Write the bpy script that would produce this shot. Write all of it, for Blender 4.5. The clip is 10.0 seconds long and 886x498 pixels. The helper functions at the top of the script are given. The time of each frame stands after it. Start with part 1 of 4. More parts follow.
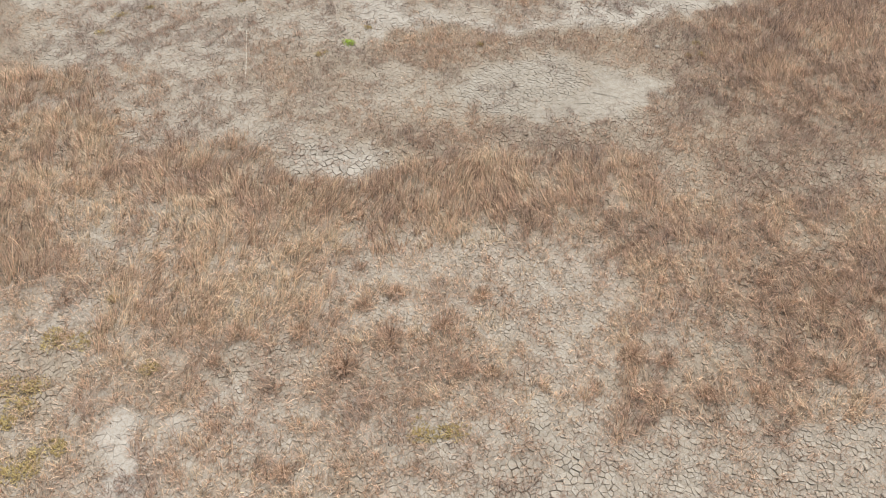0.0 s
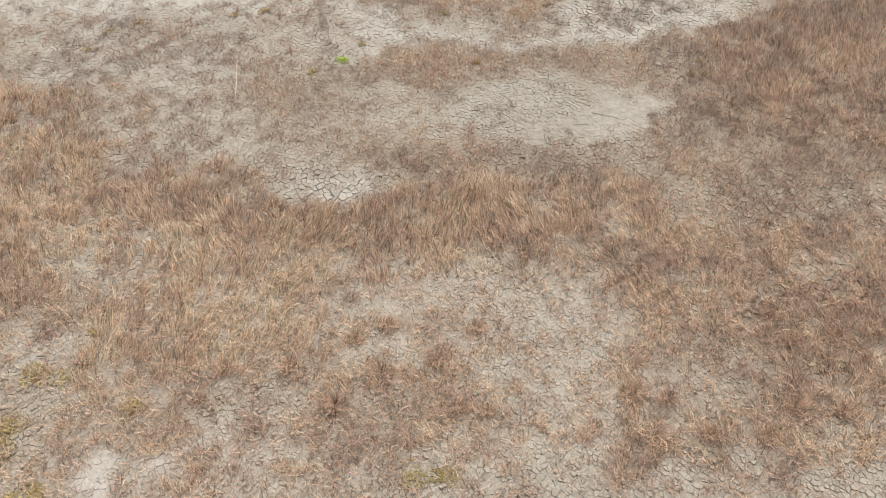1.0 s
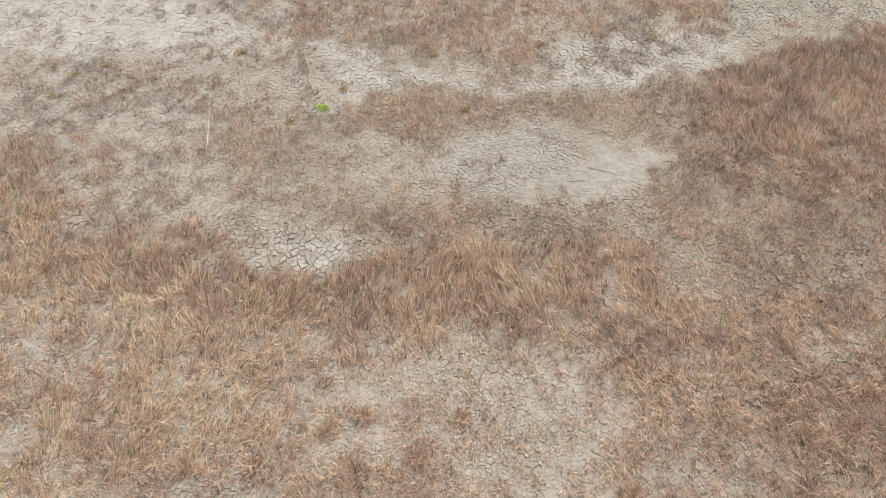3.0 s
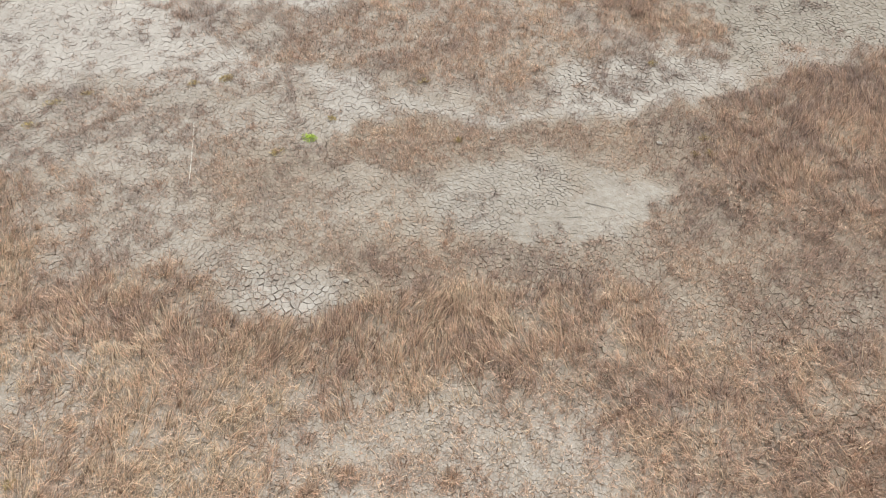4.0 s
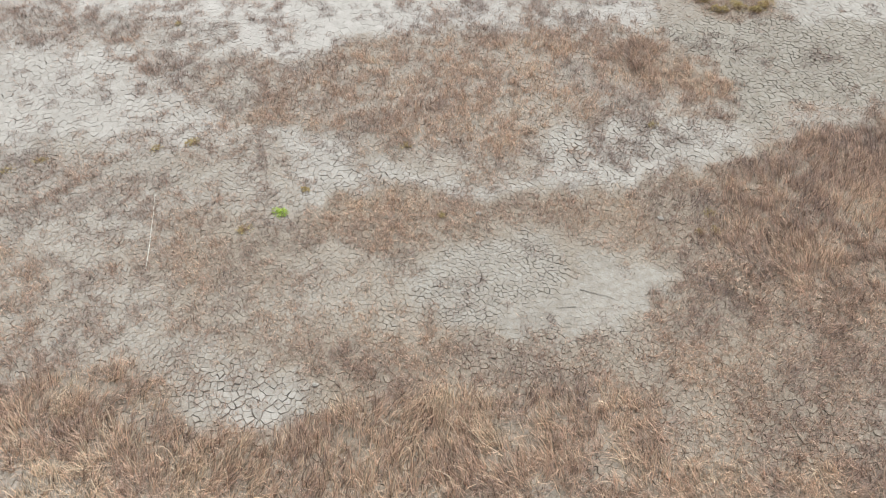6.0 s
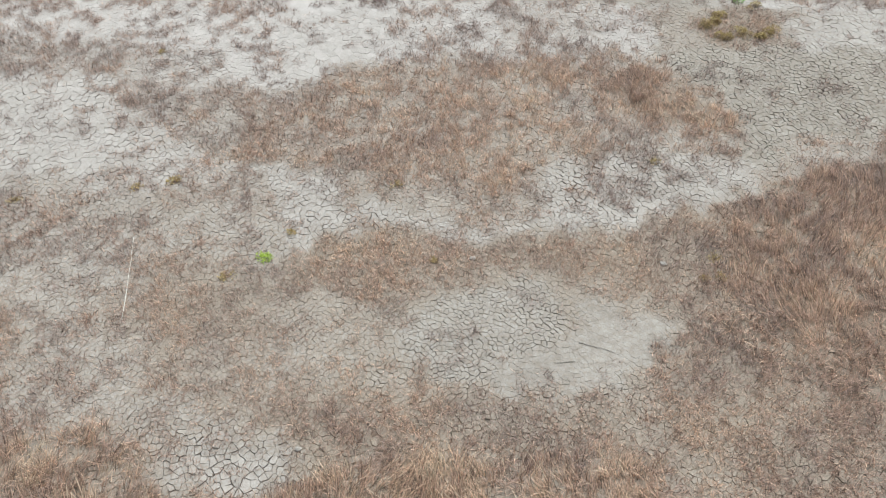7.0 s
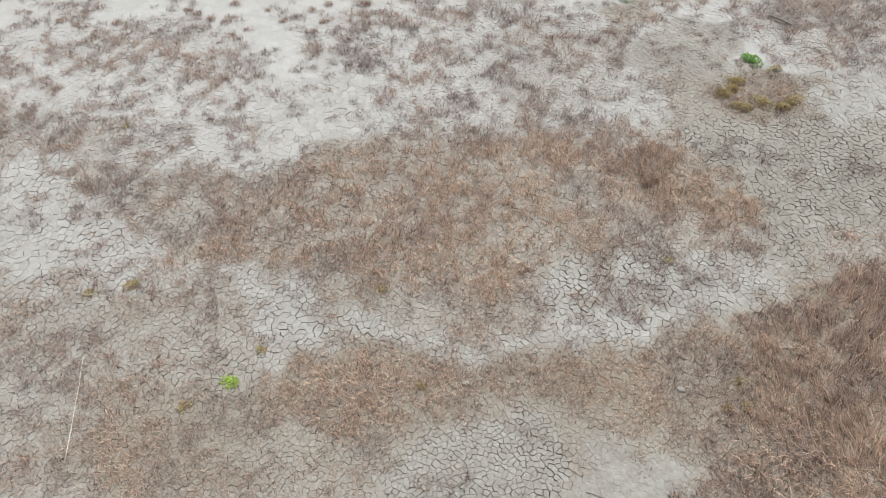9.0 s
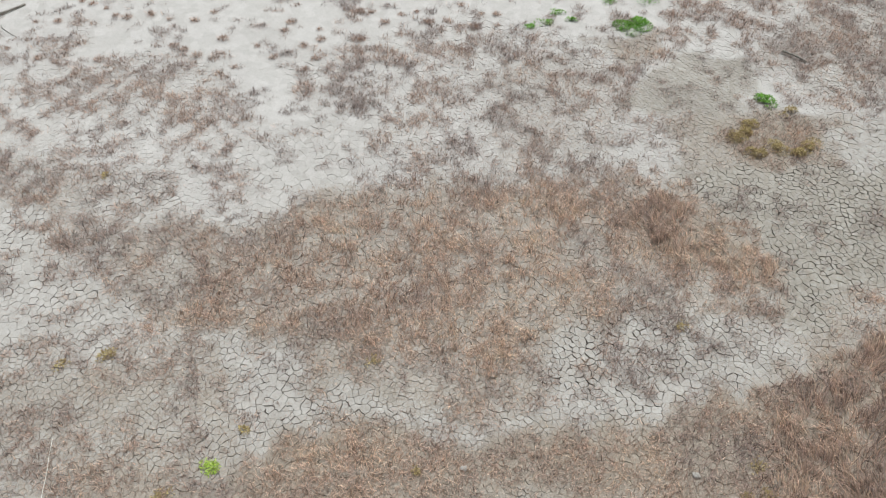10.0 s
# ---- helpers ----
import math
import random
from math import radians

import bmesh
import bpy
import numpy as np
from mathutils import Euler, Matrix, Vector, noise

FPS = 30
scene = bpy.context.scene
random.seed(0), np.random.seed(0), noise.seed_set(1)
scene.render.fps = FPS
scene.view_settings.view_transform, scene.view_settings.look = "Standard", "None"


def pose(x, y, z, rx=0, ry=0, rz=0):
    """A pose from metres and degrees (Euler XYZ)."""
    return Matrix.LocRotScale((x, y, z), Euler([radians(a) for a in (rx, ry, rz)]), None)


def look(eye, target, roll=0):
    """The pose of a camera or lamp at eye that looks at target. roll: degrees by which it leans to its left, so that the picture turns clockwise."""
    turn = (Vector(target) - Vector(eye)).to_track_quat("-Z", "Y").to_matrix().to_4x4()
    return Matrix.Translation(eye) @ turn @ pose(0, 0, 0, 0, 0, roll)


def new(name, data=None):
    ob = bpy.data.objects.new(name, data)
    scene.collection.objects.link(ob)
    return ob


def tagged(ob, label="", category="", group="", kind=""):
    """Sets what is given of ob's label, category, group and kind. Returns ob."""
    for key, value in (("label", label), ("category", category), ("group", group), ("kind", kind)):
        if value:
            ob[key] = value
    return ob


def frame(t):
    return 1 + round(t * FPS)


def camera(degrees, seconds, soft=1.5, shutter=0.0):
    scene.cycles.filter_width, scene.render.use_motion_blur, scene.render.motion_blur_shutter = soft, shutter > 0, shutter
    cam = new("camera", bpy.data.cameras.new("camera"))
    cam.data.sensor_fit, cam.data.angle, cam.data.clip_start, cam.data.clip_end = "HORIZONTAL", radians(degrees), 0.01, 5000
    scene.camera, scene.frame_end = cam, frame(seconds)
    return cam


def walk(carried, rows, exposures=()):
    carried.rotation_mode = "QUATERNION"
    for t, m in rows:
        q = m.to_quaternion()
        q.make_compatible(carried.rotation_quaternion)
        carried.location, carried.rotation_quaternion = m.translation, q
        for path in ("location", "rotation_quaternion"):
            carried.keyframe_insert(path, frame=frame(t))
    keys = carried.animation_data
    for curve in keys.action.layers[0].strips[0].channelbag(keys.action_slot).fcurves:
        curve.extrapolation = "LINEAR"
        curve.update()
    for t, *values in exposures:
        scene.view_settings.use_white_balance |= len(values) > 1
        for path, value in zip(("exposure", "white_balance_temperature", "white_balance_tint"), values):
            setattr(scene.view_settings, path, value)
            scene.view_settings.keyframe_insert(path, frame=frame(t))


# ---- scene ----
cam = camera(60.2, 10.0, soft=1.15)
METRES, EYE, TILT, LEAN, TURN = 5.852, 6.0, 0.0, 0.0, 0.0
ROWS = [
    (0.0, 0.0, 0.0, 0.0, 0.34, -50.12, -0.28),
    (0.5, 0.0037, 0.0312, -0.0009, 0.33, -50.1, -0.31),
    (1.0, 0.0093, 0.0662, -0.0011, 0.35, -50.11, -0.3),
    (1.5, 0.0151, 0.1032, -0.0014, 0.36, -50.1, -0.31),
    (2.0, 0.0219, 0.1424, -0.0022, 0.36, -50.07, -0.32),
    (2.5, 0.0292, 0.1839, -0.0023, 0.36, -50.06, -0.33),
    (4.0, 0.0516, 0.3171, -0.0019, 0.37, -50.0, -0.31),
    (4.5, 0.0602, 0.3651, -0.0011, 0.39, -49.96, -0.28),
    (5.0, 0.0665, 0.4133, -0.0008, 0.36, -49.92, -0.32),
    (5.5, 0.074, 0.4623, 0.0003, 0.34, -49.89, -0.33),
    (7.0, 0.0937, 0.6145, 0.0027, 0.32, -49.79, -0.37),
    (7.5, 0.0989, 0.6703, 0.0037, 0.31, -49.75, -0.36),
    (8.0, 0.1032, 0.7299, 0.0048, 0.31, -49.73, -0.36),
    (8.5, 0.1065, 0.7925, 0.0061, 0.3, -49.71, -0.36),
    (9.0, 0.1092, 0.8567, 0.007, 0.29, -49.65, -0.37),
    (9.5, 0.112, 0.923, 0.0085, 0.3, -49.63, -0.36),
    (10.0, 0.1137, 0.992, 0.0101, 0.29, -49.57, -0.35),
]
# the picture cools and turns slightly greener along the flight
EXPOSURES = [(0.0, 0.47, 6300, 6), (2.5, 0.47, 6200, 6), (5.0, 0.47, 5990, 5), (7.5, 0.39, 5690, 3), (10.0, 0.30, 5700, 3)]
walk(cam, [(t, pose(0, 0, EYE, TILT, LEAN, TURN) @ pose(METRES * x, METRES * y, METRES * z, 90 + pitch, roll, yaw)) for t, x, y, z, yaw, pitch, roll in ROWS], EXPOSURES)

# ---- light: thin high cloud, soft sun ----
SUN_ELEVATION, SUN_ROTATION = 52, 20
world = bpy.data.worlds.new("world")
scene.world = world
world.use_nodes = True
wn, wl = world.node_tree.nodes, world.node_tree.links
sky = wn.new("ShaderNodeTexSky")
sky.sky_type, sky.sun_disc = "NISHITA", False
sky.sun_elevation, sky.sun_rotation = radians(SUN_ELEVATION), radians(SUN_ROTATION)
haze = wn.new("ShaderNodeHueSaturation")
haze.inputs["Saturation"].default_value = 0.05
wl.new(sky.outputs[0], haze.inputs["Color"])
wl.new(haze.outputs[0], wn["Background"].inputs["Color"])
wn["Background"].inputs["Strength"].default_value = 0.115
sun = new("sun", bpy.data.lights.new("sun", "SUN"))
sun.data.energy, sun.data.angle, sun.data.color = 3.0, radians(10), (1.0, 0.95, 0.88)
se, sr = radians(SUN_ELEVATION), radians(SUN_ROTATION)
sun.matrix_world = look((20 * math.sin(sr) * math.cos(se), 20 * math.cos(sr) * math.cos(se), 20 * math.sin(se)), (0, 0, 0))

# ---- materials ----
def material(name, rough=0.9, specular=0.15):
    m = bpy.data.materials.new(name)
    m.use_nodes = True
    b = m.node_tree.nodes["Principled BSDF"]
    b.inputs["Roughness"].default_value = rough
    b.inputs["Specular IOR Level"].default_value = specular
    return m, m.node_tree.nodes, m.node_tree.links, b


def noise_node(n, l, scale, detail=4.0, rough=0.55):
    geo = n.new("ShaderNodeNewGeometry")
    t = n.new("ShaderNodeTexNoise")
    t.inputs["Scale"].default_value, t.inputs["Detail"].default_value, t.inputs["Roughness"].default_value = scale, detail, rough
    l.new(geo.outputs["Position"], t.inputs["Vector"])
    return t.outputs["Fac"]


def ramp(n, l, fac, *stops):
    r = n.new("ShaderNodeValToRGB")
    e = r.color_ramp.elements
    while len(e) < len(stops):
        e.new(0.5)
    for el, (p, c) in zip(e, stops):
        el.position, el.color = p, (*c, 1)
    l.new(fac, r.inputs["Fac"])
    return r.outputs["Color"]


def blend(n, l, fac, a, b, mode="MIX"):
    m = n.new("ShaderNodeMix")
    m.data_type, m.blend_type = "RGBA", mode
    for sock, v in ((m.inputs["Factor"], fac), (m.inputs["A"], a), (m.inputs["B"], b)):
        if isinstance(v, (int, float)):
            sock.default_value = v
        elif isinstance(v, tuple):
            sock.default_value = (*v, 1)
        else:
            l.new(v, sock)
    return m.outputs["Result"]


def calc(n, l, op, a, b=0.0):
    m = n.new("ShaderNodeMath")
    m.operation = op
    m.use_clamp = True
    for sock, v in zip(m.inputs, (a, b)):
        if isinstance(v, (int, float)):
            sock.default_value = v
        else:
            l.new(v, sock)
    return m.outputs[0]


def attribute(n, name):
    a = n.new("ShaderNodeAttribute")
    a.attribute_name = name
    return a.outputs["Fac"]


def bump(n, l, b, height, strength, distance):
    k = n.new("ShaderNodeBump")
    k.inputs["Strength"].default_value, k.inputs["Distance"].default_value = strength, distance
    l.new(height, k.inputs["Height"])
    l.new(k.outputs[0], b.inputs["Normal"])


def mud_material():
    """Dry grey silt: pale salt bloom, tan stains, dark grains, and rotted plant litter where the attribute says so."""
    m, n, l, b = material("dry_mud", 0.95, 0.1)
    broad = noise_node(n, l, 0.9, 5)
    col = ramp(n, l, broad, (0.3, (0.305, 0.272, 0.23)), (0.5, (0.365, 0.33, 0.286)), (0.7, (0.43, 0.392, 0.344)))
    salty = calc(n, l, "MULTIPLY", attribute(n, "salt"), calc(n, l, "ADD", calc(n, l, "MULTIPLY", noise_node(n, l, 5, 4), 0.35), 0.72))
    col = blend(n, l, salty, col, (0.575, 0.53, 0.495))
    spots = ramp(n, l, noise_node(n, l, 14, 4), (0.33, (0.70, 0.66, 0.61)), (0.62, (1.04, 1.04, 1.04)))
    col = blend(n, l, calc(n, l, "SUBTRACT", 0.85, calc(n, l, "MULTIPLY", attribute(n, "salt"), 0.8)), col, spots, "MULTIPLY")
    grain = ramp(n, l, noise_node(n, l, 130, 3, 0.7), (0.3, (0.72, 0.70, 0.68)), (0.62, (1.06, 1.05, 1.04)))
    col = blend(n, l, 0.7, col, grain, "MULTIPLY")
    # hairline cracks and crumbs between the open cracks
    place = n.new("ShaderNodeNewGeometry")
    wob = n.new("ShaderNodeTexNoise")
    wob.inputs["Scale"].default_value, wob.inputs["Detail"].default_value = 30, 3
    l.new(place.outputs["Position"], wob.inputs["Vector"])
    off = n.new("ShaderNodeVectorMath")
    off.operation = "MULTIPLY_ADD"
    off.inputs[1].default_value = (0.05, 0.05, 0.0)
    l.new(wob.outputs["Color"], off.inputs[0])
    l.new(place.outputs["Position"], off.inputs[2])
    vor = n.new("ShaderNodeTexVoronoi")
    vor.feature = "DISTANCE_TO_EDGE"
    vor.inputs["Scale"].default_value = 30
    l.new(off.outputs[0], vor.inputs["Vector"])
    hair = calc(n, l, "SUBTRACT", 1.0, calc(n, l, "MULTIPLY", vor.outputs["Distance"], 9.0))
    hair = calc(n, l, "MULTIPLY", hair, calc(n, l, "MULTIPLY", calc(n, l, "SUBTRACT", noise_node(n, l, 3.5, 4, 0.65), 0.42), 5.0))
    hair = calc(n, l, "MULTIPLY", hair, calc(n, l, "MULTIPLY", attribute(n, "litter"), 5.0))
    col = blend(n, l, calc(n, l, "MULTIPLY", hair, 0.55), col, (0.17, 0.145, 0.12))
    geo = n.new("ShaderNodeNewGeometry")
    isle = ramp(n, l, geo.outputs["Random Per Island"], (0.0, (0.90, 0.895, 0.885)), (1.0, (1.05, 1.05, 1.05)))
    col = blend(n, l, 0.8, col, isle, "MULTIPLY")
    # litter of rotted stems, in flecks
    fleck = noise_node(n, l, 42, 5, 0.75)
    lit = calc(n, l, "MULTIPLY", calc(n, l, "SUBTRACT", calc(n, l, "ADD", fleck, calc(n, l, "MULTIPLY", attribute(n, "litter"), 0.5)), 0.55), 5.0)
    tone = ramp(n, l, noise_node(n, l, 75, 4, 0.7), (0.3, (0.16, 0.122, 0.09)), (0.5, (0.31, 0.245, 0.185)), (0.7, (0.50, 0.42, 0.335)))
    col = blend(n, l, calc(n, l, "MULTIPLY", lit, 0.7), col, tone)
    l.new(col, b.inputs["Base Color"])
    rough = calc(n, l, "SUBTRACT", calc(n, l, "ADD", calc(n, l, "MULTIPLY", noise_node(n, l, 60, 5, 0.75), 0.7), 0.3), calc(n, l, "MULTIPLY", hair, 0.35))
    bump(n, l, b, rough, 0.45, 0.007)
    return m


def grass_material():
    """Dead grass: the attribute runs from bleached straw over tan and russet to grey-brown; every blade differs in
    tone, the darkest deepen the shaded gaps.
    """
    m, n, l, b = material("dry_grass", 0.75, 0.2)
    geo = n.new("ShaderNodeNewGeometry")
    rnd = geo.outputs["Random Per Island"]
    tint = attribute(n, "tint")
    shift = calc(n, l, "ADD", tint, calc(n, l, "MULTIPLY", calc(n, l, "SUBTRACT", rnd, 0.4), 0.3))
    col = ramp(n, l, shift, (0.0, (0.85, 0.73, 0.55)), (0.25, (0.78, 0.595, 0.43)), (0.5, (0.70, 0.50, 0.375)), (0.72, (0.52, 0.37, 0.295)), (1.0, (0.36, 0.288, 0.262)))
    # random tone per blade; its dark end paints in shade between the blades
    val = ramp(n, l, rnd, (0.0, (0.13, 0.123, 0.12)), (0.24, (0.46, 0.45, 0.445)), (0.55, (0.98, 0.97, 0.96)), (1.0, (1.42, 1.40, 1.38)))
    col = blend(n, l, 1.0, col, val, "MULTIPLY")
    l.new(col, b.inputs["Base Color"])
    # thin dry blades let part of the light through
    glow = n.new("ShaderNodeBsdfTranslucent")
    l.new(col, glow.inputs["Color"])
    mixed = n.new("ShaderNodeMixShader")
    mixed.inputs[0].default_value = 0.36
    l.new(b.outputs[0], mixed.inputs[1])
    l.new(glow.outputs[0], mixed.inputs[2])
    l.new(mixed.outputs[0], n["Material Output"].inputs["Surface"])
    return m


def leaf_material(name, low, high):
    m, n, l, b = material(name, 0.6, 0.3)
    geo = n.new("ShaderNodeNewGeometry")
    col = ramp(n, l, geo.outputs["Random Per Island"], (0.0, low), (1.0, high))
    patch_tone = ramp(n, l, noise_node(n, l, 35, 3), (0.3, (0.7, 0.7, 0.7)), (0.7, (1.1, 1.1, 1.1)))
    l.new(blend(n, l, 0.7, col, patch_tone, "MULTIPLY"), b.inputs["Base Color"])
    return m


def wood_material(name, dark, pale):
    m, n, l, b = material(name, 0.8, 0.2)
    col = ramp(n, l, noise_node(n, l, 60, 5, 0.7), (0.35, dark), (0.65, pale))
    l.new(col, b.inputs["Base Color"])
    bump(n, l, b, noise_node(n, l, 120, 4, 0.7), 0.5, 0.002)
    return m


MUD = mud_material()
GRASS = grass_material()
GREEN = leaf_material("fresh_leaf", (0.13, 0.30, 0.03), (0.30, 0.50, 0.08))
LIME = leaf_material("lime_leaf", (0.34, 0.46, 0.05), (0.58, 0.68, 0.14))
MOSS = leaf_material("olive_leaf", (0.34, 0.245, 0.10), (0.60, 0.47, 0.21))
REED = wood_material("bleached_reed", (0.55, 0.50, 0.42), (0.80, 0.76, 0.68))
TWIG = wood_material("weathered_twig", (0.13, 0.11, 0.09), (0.40, 0.36, 0.30))
STONE = wood_material("pale_stone", (0.30, 0.265, 0.23), (0.45, 0.40, 0.35))

# ---- plan of the ground: what grows where ----
X0, X1, Y0, Y1, CELL = -8.6, 9.0, 0.6, 17.6, 0.04
NX, NY = int((X1 - X0) / CELL) + 1, int((Y1 - Y0) / CELL) + 1
rng = np.random.default_rng(7)
TABLE = rng.random((257, 257))
TABLE[256], TABLE[:, 256] = TABLE[0], TABLE[:, 0]


def value_noise(x, y, size, seed=0):
    """Smooth noise of 0 to 1 with cells of that size in metres."""
    u, v = x / size + 17.3 * seed + 900, y / size + 31.7 * seed + 900
    i, j = np.floor(u).astype(int), np.floor(v).astype(int)
    fu, fv = u - i, v - j
    fu, fv = fu * fu * (3 - 2 * fu), fv * fv * (3 - 2 * fv)
    i, j = i % 256, j % 256
    a = TABLE[i, j] * (1 - fu) + TABLE[i + 1, j] * fu
    b = TABLE[i, j + 1] * (1 - fu) + TABLE[i + 1, j + 1] * fu
    return a * (1 - fv) + b * fv


def cloud(x, y, size, octaves=4, seed=0, gain=0.5):
    total, amp, norm = 0, 1.0, 0
    for k in range(octaves):
        total = total + amp * value_noise(x, y, size / 2 ** k, seed + 5 * k)
        norm, amp = norm + amp, amp * gain
    return total / norm


GX, GY = np.meshgrid(np.linspace(X0, X1, NX), np.linspace(Y0, Y1, NY), indexing="ij")
WX = GX + 0.34 * (cloud(GX, GY, 0.7, 3, 1) - 0.5) + 0.46 * (cloud(GX, GY, 0.2, 3, 3) - 0.5)
WY = GY + 0.34 * (cloud(GX, GY, 0.7, 3, 2) - 0.5) + 0.46 * (cloud(GX, GY, 0.2, 3, 4) - 0.5)

# cover, blade length, tint, crack width, litter, tuftiness, salt bloom, plate spacing
KINDS = {
    "sand": (0.00, 0.07, 0.80, 0.02, 0.00, 1.0, 0.88, 0.10),
    "silt": (0.06, 0.06, 0.78, 0.35, 0.14, 0.8, 0.18, 0.030),
    "tongue": (0.02, 0.06, 0.80, 0.16, 0.00, 0.7, 0.74, 0.080),
    "smooth": (0.02, 0.06, 0.75, 0.10, 0.12, 0.8, 0.28, 0.034),
    "wide": (0.06, 0.06, 0.80, 0.95, 0.14, 0.6, 0.04, 0.05),
    "pan": (0.04, 0.06, 0.75, 0.95, 0.16, 0.6, 0.28, 0.032),
    "pale": (0.20, 0.06, 0.70, 0.62, 0.12, 0.75, 0.6, 0.052),
    "crust": (0.28, 0.07, 0.68, 0.90, 0.16, 0.75, 0.52, 0.050),
    "flat": (0.26, 0.06, 0.66, 0.54, 0.26, 0.7, 0.4, 0.046),
    "mud": (0.22, 0.06, 0.62, 0.48, 0.34, 0.6, 0.26, 0.038),
    "thin": (0.50, 0.065, 0.56, 0.28, 0.50, 0.5, 0.3, 0.036),
    "crumb": (0.44, 0.085, 0.40, 0.26, 0.34, 0.5, 0.62, 0.022),
    "mix": (0.60, 0.11, 0.36, 0.22, 0.36, 0.5, 0.56, 0.024),
    "tufts": (0.36, 0.08, 0.68, 0.20, 0.06, 0.95, 0.86, 0.060),
    "mauve": (0.5, 0.075, 0.64, 0.26, 0.08, 0.8, 0.8, 0.048),
    "dense": (0.62, 0.08, 0.66, 0.34, 0.2, 0.7, 0.62, 0.046),
    "island": (0.76, 0.10, 0.42, 0.40, 0.34, 0.55, 0.42, 0.044),
    "bank": (0.88, 0.15, 0.54, 0.36, 0.60, 0.45, 0.10, 0.044),
    "turf": (0.88, 0.085, 0.58, 0.25, 0.74, 0.4, 0.02, 0.036),
    "brown": (0.74, 0.09, 0.46, 0.36, 0.54, 0.5, 0.14, 0.038),
    "mat": (0.80, 0.135, 0.42, 0.2, 0.56, 0.58, 0.22, 0.036),
    "straw": (0.74, 0.155, 0.24, 0.25, 0.36, 0.5, 0.50, 0.032),
    "red": (0.76, 0.16, 0.38, 0.26, 0.50, 0.55, 0.22, 0.036),
    "comb": (0.88, 0.185, 0.4, 0.38, 0.70, 0.5, 0.08, 0.034),
    "rust": (0.93, 0.15, 0.56, 0.38, 0.90, 0.5, 0.00, 0.040),
    "yellow": (0.36, 0.08, 0.28, 0.50, 0.50, 0.8, 0.34, 0.036),
    "grey": (0.52, 0.075, 0.66, 0.42, 0.26, 0.75, 0.44, 0.048),
    "open": (0.26, 0.08, 0.48, 0.42, 0.32, 0.6, 0.50, 0.030),
}
FIELDS = [np.full((NX, NY), v) for v in KINDS["thin"]]


def region(kind, soft, amount, *outline):
    """Lay one kind of cover inside an outline on the ground, with a ragged edge that fades over soft metres on both sides."""
    inside, dist = np.zeros(WX.shape, bool), np.full(WX.shape, 1e9)
    for (ax, ay), (bx, by) in zip(outline, outline[1:] + outline[:1]):
        dx, dy = bx - ax, by - ay
        s = np.clip(((WX - ax) * dx + (WY - ay) * dy) / (dx * dx + dy * dy + 1e-9), 0, 1)
        dist = np.minimum(dist, np.hypot(WX - ax - s * dx, WY - ay - s * dy))
        inside ^= ((ay > WY) != (by > WY)) & (WX < dx * (WY - ay) / (dy + (1e-9 if dy >= 0 else -1e-9)) + ax)
    k = np.clip(0.5 + np.where(inside, dist, -dist) / (2 * soft), 0, 1)
    k = amount * k * k * (3 - 2 * k)
    for f, v in zip(FIELDS, KINDS[kind]):
        f += (v - f) * k


# near grass on crumbled mud
region("mix", 0.40, 1.00, (-6.90, 5.10), (7.16, 5.25), (4.63, 0.82), (-4.43, 0.76))
# middle ground
region("thin", 0.40, 1.00, (-7.24, 10.05), (8.33, 10.26), (5.83, 5.50), (-4.81, 5.40))
# pale far flat
region("sand", 0.30, 1.00, (-17.62, 21.33), (19.93, 22.12), (11.65, 12.01), (-9.87, 11.77))
# far tuft fields
region("mauve", 0.25, 1.00, (-7.03, 13.51), (-4.03, 14.14), (-1.97, 13.80), (-1.26, 11.96), (-1.64, 11.27), (-1.58, 9.58), (-4.95, 9.55))
region("tufts", 0.20, 0.90, (-7.09, 13.62), (-4.61, 13.89), (-3.65, 13.11), (-2.87, 12.51), (-2.47, 12.22), (-3.76, 12.21), (-6.38, 12.27))
region("tufts", 0.20, 0.80, (-3.42, 12.80), (-2.68, 13.12), (-1.80, 13.24), (-1.50, 11.87), (-1.66, 11.35), (-2.24, 11.51), (-3.09, 12.12))
region("mauve", 0.20, 0.85, (-3.92, 13.78), (-3.70, 14.27), (-2.98, 14.38), (-2.41, 14.16), (-2.24, 13.68), (-2.49, 13.18), (-3.08, 12.80), (-3.58, 13.11))
region("mauve", 0.12, 0.90, (-4.61, 14.19), (-4.72, 14.64), (-4.47, 15.04), (-4.05, 15.08), (-4.09, 14.58), (-4.29, 14.13))
region("dense", 0.28, 1.00, (-5.73, 12.28), (-3.87, 12.35), (-3.16, 12.03), (-2.86, 11.42), (-2.87, 10.94), (-3.10, 10.49), (-3.49, 10.71), (-3.72, 11.17), (-5.27, 11.31))
region("dense", 0.24, 0.90, (-3.23, 11.94), (-2.71, 11.42), (-2.14, 11.34), (-1.64, 11.27), (-2.01, 11.03), (-2.47, 10.36), (-2.99, 10.94))
region("tufts", 0.25, 1.00, (-1.45, 14.17), (-0.72, 14.37), (-0.08, 14.97), (1.02, 15.26), (2.04, 15.14), (2.31, 14.60), (2.17, 13.18), (0.90, 11.98), (-0.24, 11.88), (-0.32, 12.94), (-1.19, 13.36))
region("mauve", 0.25, 0.90, (-0.29, 12.63), (0.49, 13.96), (1.40, 14.85), (2.33, 14.87), (2.98, 14.48), (3.76, 14.62), (3.40, 13.88), (3.00, 13.19), (3.74, 13.04), (3.77, 12.58), (3.31, 11.92), (2.35, 11.82), (-0.23, 11.79))
